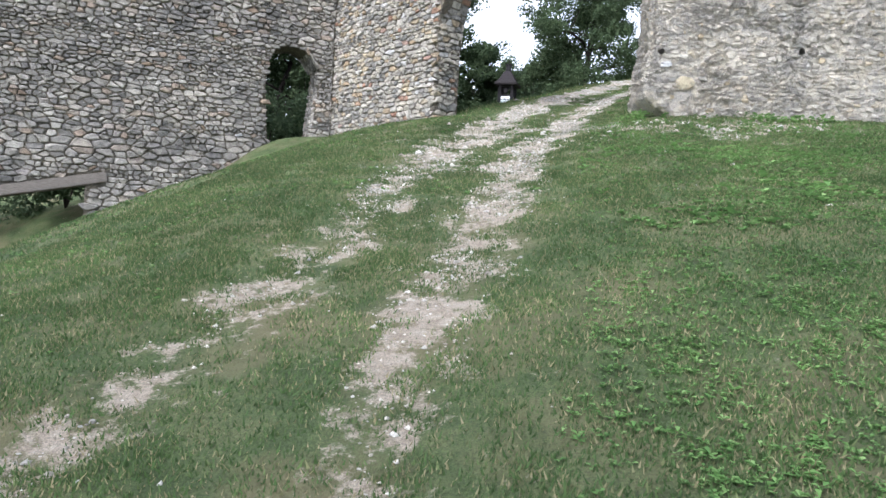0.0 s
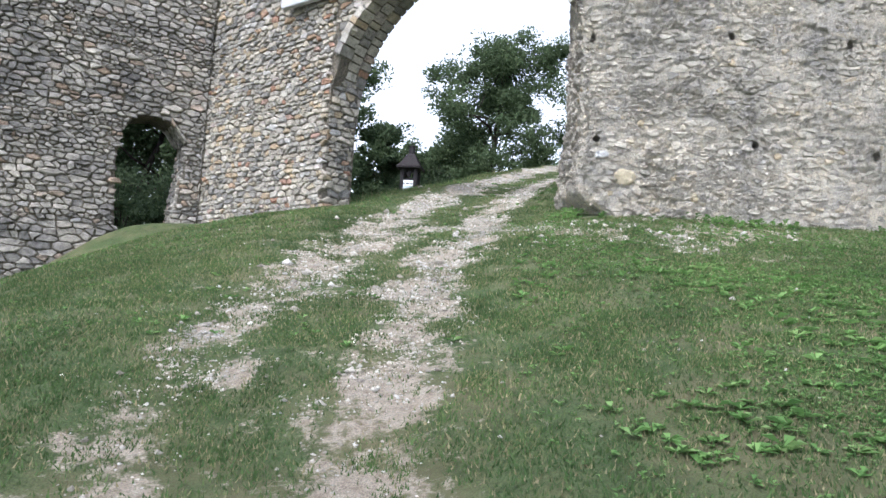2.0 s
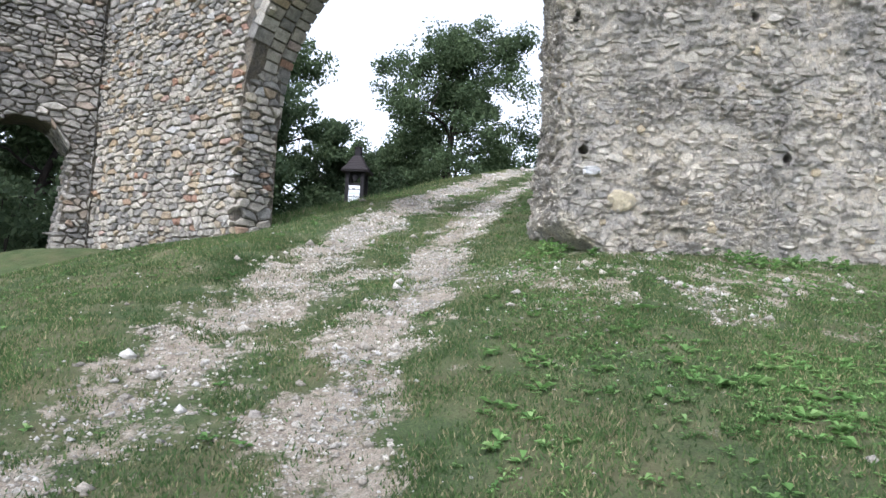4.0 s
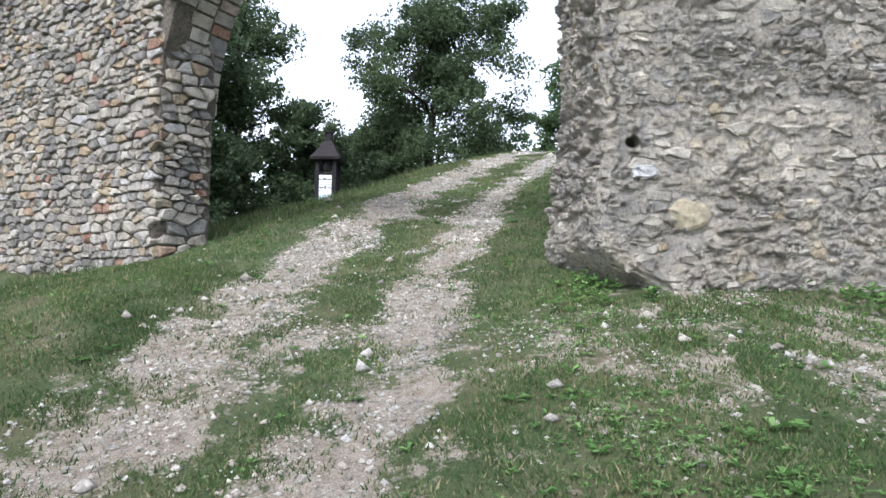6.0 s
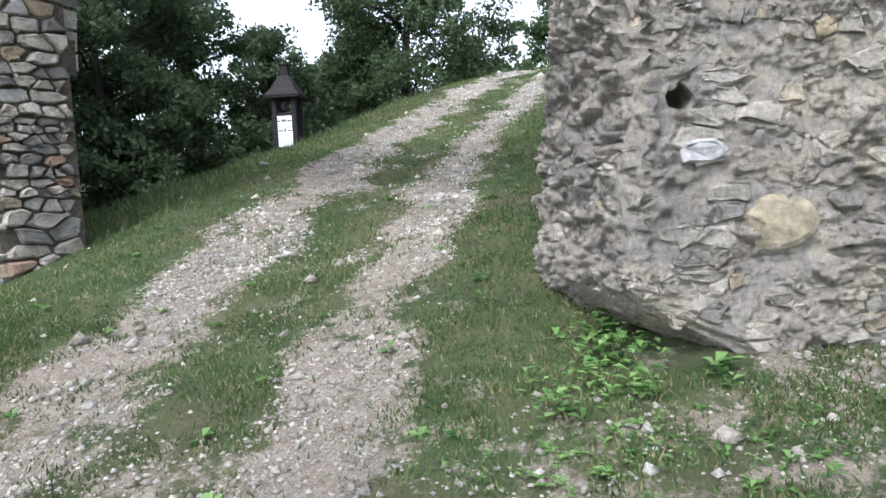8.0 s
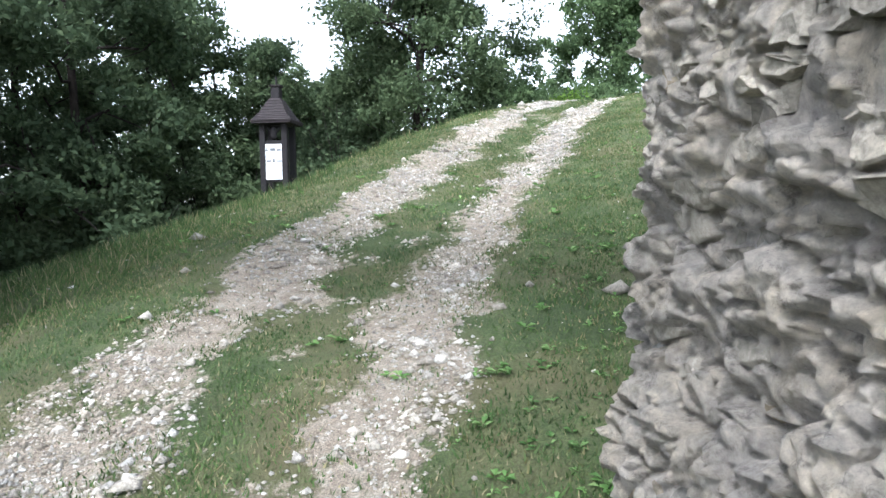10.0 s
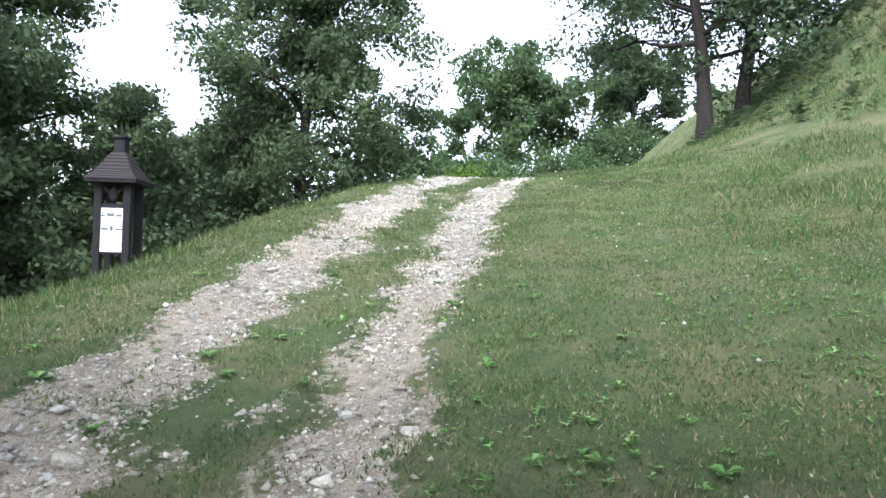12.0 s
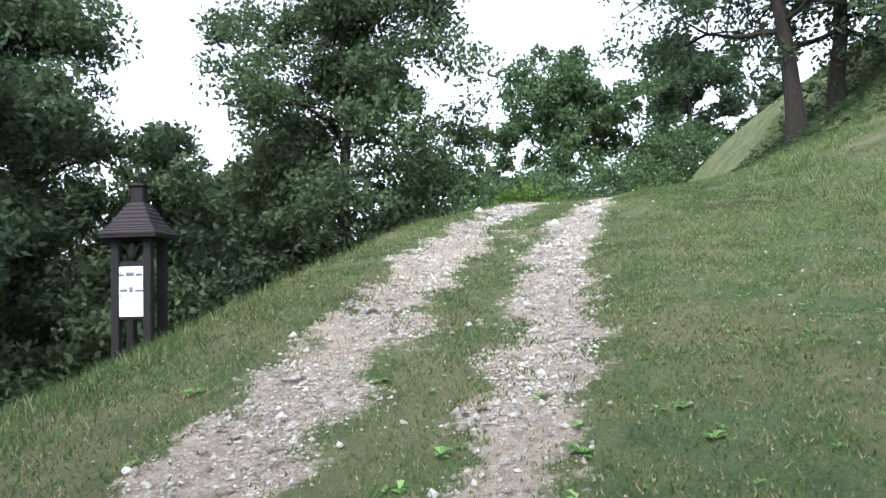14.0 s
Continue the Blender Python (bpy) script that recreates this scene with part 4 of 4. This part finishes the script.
rubble(wall_east, on(FR), 0, 7.5, 0.75, 4.9, keep_east, "pale", lambda u, v: u < 1.6 and v < 2.7, 11, tall=0.062, gap=0.003, proud=0.015, bare=0.3, sunk=-0.8)
rubble(wall_east, lambda u, v, out: Vector((END_X + worn(v) * (1 - 0.85 * u) - 0.12 * u * min(1, max(0, 2.3 - v)) - out, 7.45 + u, v)), 0.0, 1.0, 0.75, 4.2, lambda u, v: 0.03 < u < 0.97, "pale",
       lambda u, v: v < 3, 12, tall=0.06, gap=0.005, proud=0.018, count=260, bare=0.35, sunk=-0.6)
rubble(wall_pier, on(FP), 0, 3.73, 0.6, 6.2, lambda u, v: 0 < u < 3.7, "grey", lambda u, v: v < 3.6 and u > 1.4, 13, tall=0.095, gap=0.009, proud=0.034)
rubble(wall_pier, on(FJ), 0, 0.6, 1.0, 4.9, lambda u, v: 0.02 < u < 0.58, "grey", lambda u, v: v < 3.6, 14, tall=0.1, gap=0.009, proud=0.045, count=150)
rubble(wall_arch, on(FA), 0, SPAN, 2.75, 6.2, lambda u, v: v > arch_v(u) + 0.1 and 0.08 < u < SPAN - 0.12, "grey", lambda u, v: u < 1.2, 15, count=150)
rubble(wall_west, on(FL), 1.0, LONG - 0.05, -2.6, 7.2,
       lambda u, v: not inside(doorway, u, v) and not inside(slot, u, v) and not (slot_u1 - 2.6 < u < slot_u1 + 0.45 and -0.5 < v - (u - slot_u1) * 0.225 < -0.2),
       "dark", lambda u, v: u > LONG - 3.4 and 0.3 < v < 3.6, 16, tall=0.11, gap=0.011, proud=0.042)


# stones lining the doorway
rubble(wall_west, lambda u, v, out: FL @ Vector((door_u1 - 0.1 - out + 0.08 * (v - 1.4) / 0.9, u, v)), 0.0, 0.9, 0.6, 2.75, lambda u, v: 0.02 < u < 0.88, "dark",
       lambda u, v: False, 17, tall=0.1, gap=0.008, proud=0.03)
rubble(wall_west, lambda u, v, out: FL @ Vector((door_u1 - 0.04 - u * 0.75, v, 2.7 + u - out + 0.02)), 0.0, 0.4, 0.0, 0.9, lambda u, v: True, "dark",
       lambda u, v: False, 18, tall=0.1, gap=0.008, proud=0.03)

# the rough lime coat left on the pale wall, between and over its stones
def chunks(U, V, wide, tall, seed, tilt=0.5):
    """Broken lumps: each cell has its own height and lean; also how near each place is to a crack."""
    gu, gv = np.floor(U / wide), np.floor(V / tall)
    best, second = np.full(U.shape, 9.0), np.full(U.shape, 9.0)
    height = np.zeros(U.shape)
    for i in (-1, 0, 1):
        for j in (-1, 0, 1):
            cu_, cv_ = gu + i, gv + j
            du = (U / wide - cu_ - 0.12 - 0.76 * lattice(cu_, cv_, seed))
            dv = (V / tall - cv_ - 0.12 - 0.76 * lattice(cu_, cv_, seed + 1))
            d = np.hypot(du, dv)
            h = lattice(cu_, cv_, seed + 2) - 0.5 + tilt * (du * (lattice(cu_, cv_, seed + 3) - 0.5) + dv * (lattice(cu_, cv_, seed + 4) - 0.35))
            near = d < best
            second = np.where(near, best, np.minimum(second, d))
            height = np.where(near, h, height)
            best = np.where(near, d, best)
    return height, np.clip((second - best) / 0.13, 0, 1)


def relief(U, V):
    """Height of the broken masonry over the plane of the wall."""
    wu, wv = U + 0.05 * (vnoise(U, V, 0.09, 45) - 0.5), V + 0.04 * (vnoise(U, V, 0.07, 46) - 0.5)
    big, crack = chunks(wu, wv + 0.03 * np.sin(U * 3), 0.17, 0.085, 51, 0.9)
    small, chip = chunks(wu + 0.7, wv, 0.052, 0.034, 61, 1.2)
    filled = smooth(0.42, 0.68, vnoise(U, V * 1.2, 0.55, 44))
    h = 0.052 * big * (1 - 0.5 * filled) - 0.06 * (1 - crack) ** 1.5 * (1 - 0.6 * filled) + 0.024 * small - 0.018 * (1 - chip) ** 2
    return h + 0.035 * (vnoise(U, V, 0.35, 47) - 0.5) + 0.026 * (vnoise(U, V, 0.019, 43) - 0.5) + 0.02 * (vnoise(U, V, 0.045, 42) - 0.5) + 0.01


def coat_patch(u0, u1, v0, v1, step):
    """Part of the broken face as one open net, cut away at the worn end and the holes."""
    cu, cv = np.arange(u0, u1 + step * 0.5, step), np.arange(v0, v1 + step * 0.5, step)
    U, V = np.meshgrid(cu, cv)
    coat = relief(U, V)
    lips = np.array([worn(v) for v in cv])[:, None] + 0.05 * (vnoise(np.zeros_like(cv), cv, 0.09, 48)[:, None] - 0.5)
    coat = coat - 0.16 * (1 - np.clip((U - lips) / 0.16, 0, 1)) ** 2
    co = np.stack([END_X + U, 7.45 - coat, V], -1).reshape(-1, 3)
    ix = np.arange(U.size).reshape(U.shape)
    q = np.stack([ix[:-1, :-1], ix[:-1, 1:], ix[1:, 1:], ix[1:, :-1]], -1).reshape(-1, 4)
    mu, mv = (U[:-1, :-1] + step / 2).ravel(), (V[:-1, :-1] + step / 2).ravel()
    ok = mu > np.repeat(lips[:-1, 0], U.shape[1] - 1) - 0.01
    for k, (a, b_, s) in enumerate(HOLES):
        ang = np.arctan2(mv - b_, mu - a)
        ok &= np.hypot(mu - a, mv - b_) > (s + 0.004) * (1 + 0.22 * np.sin(2 * ang + k) + 0.12 * np.sin(5 * ang + 2 * k))
    o = new("lime_coat", quick_mesh("lime_coat", co, q[ok], MORTAR_PALE))
    o.parent = wall_east
    tagged(o, "rough broken lime mortar and rubble face", kind="stuff")


coat_patch(0.0, 2.4, 0.84, 2.88, 0.0085)
coat_patch(0.0, 2.4, 2.88, 4.92, 0.02)
coat_patch(2.4, 7.6, 0.84, 4.92, 0.022)
# the broken end of the wall, facing the gateway, spreading towards its far foot
cu, cv = np.arange(-0.03, 1.02, 0.011), np.arange(0.84, 4.2, 0.011)
U, V = np.meshgrid(cu, cv)
lips = np.array([worn(v) for v in cv])[:, None]
coat = relief(U * 0.9 + 20, V) * 1.1 + 0.016 - 0.1 * (1 - np.clip((U + 0.03) / 0.12, 0, 1)) ** 2
co = np.stack([END_X + lips * (1 - 0.85 * np.clip(U, 0, 1)) - 0.12 * np.clip(U, 0, 1) * np.clip(2.3 - V, 0, 1) - coat, 7.45 + U, V], -1).reshape(-1, 3)
ix = np.arange(U.size).reshape(U.shape)
q = np.stack([ix[:-1, :-1], ix[1:, :-1], ix[1:, 1:], ix[:-1, 1:]], -1).reshape(-1, 4)
o = new("lime_coat", quick_mesh("lime_coat", co, q, MORTAR_PALE))
o.parent = wall_east
tagged(o, "rough broken core of the wall end", kind="stuff")


# two blocks of the pale wall that stand out by their colour
def big_block(u, v, ru, rv, colour, name, seed, label):
    n = Nodes(name, 0.93)
    c = n.mix(1.0, colour, n.ramp(n.noise(16, 7, 0.7), [(0.3, (0.45, 0.47, 0.5)), (0.65, (1.15, 1.14, 1.12))]), "MULTIPLY")
    n.bump(n.noise(30, 8, 0.75), 1.0, 0.03)
    m = n.done(c)
    rim = ring(u, v, ru, rv, 11, seed)
    vs = [FR @ Vector((u + (a - u) * k, -h - 0.012 * math.sin(a * 61 + b_ * 43), v + (b_ - v) * k)) for k, h in ((1, -0.04), (0.97, 0.02), (0.75, 0.034)) for a, b_ in rim]
    fs = [(a + j, a + (j + 1) % 11, a + 11 + (j + 1) % 11, a + 11 + j) for a in (0, 11) for j in range(11)] + [tuple(range(22, 33))]
    o = new("stone", mesh_of("stone", vs, fs, m))
    o.parent = wall_east
    tagged(o, label)


big_block(0.6, 1.56, 0.14, 0.12, (0.4, 0.35, 0.25), "ochre_stone", 5, "large ochre stone block")
big_block(0.3, 1.83, 0.1, 0.05, (0.5, 0.5, 0.5), "limewashed_stone", 6, "stone with white lime splashes")


# voussoirs round the arch
def voussoir(a0, a1, depth0, depth1):
    """A wedge of the arch between two angles, from depth0 to depth1 into the wall."""
    bm = bmesh.new()
    vs = []
    for d in (depth0, depth1):
        for a in (a0, a1):
            for grow in (0.0, 0.24):
                u, v = SPAN / 2 - (SPAN / 2 + grow * 0.6) * math.cos(a), SPRING + (RISE + grow * 0.6 - 0.02) * math.sin(a)
                vs.append(bm.verts.new(FA @ Vector((u, d, v))))
    for f in ((0, 1, 3, 2), (4, 6, 7, 5), (0, 4, 5, 1), (2, 3, 7, 6), (0, 2, 6, 4), (1, 5, 7, 3)):
        bm.faces.new([vs[i] for i in f])
    bmesh.ops.recalc_face_normals(bm, faces=bm.faces)
    return bm


r = np.random.default_rng(31)
for d0, d1 in ((-0.05, 0.22), (0.24, 0.47), (0.49, 0.74)):
    a = 0.45 if d0 < 0 else 0.02
    while a < (math.pi - 0.5 if d0 < 0 else math.pi - 0.05):
        step = r.uniform(0.05, 0.085)
        o = part("voussoir", voussoir(a, min(a + step - 0.012, math.pi), d0 + r.uniform(-0.03, 0.02), d1), STONE["grey"][0], wall_arch)
        a += step
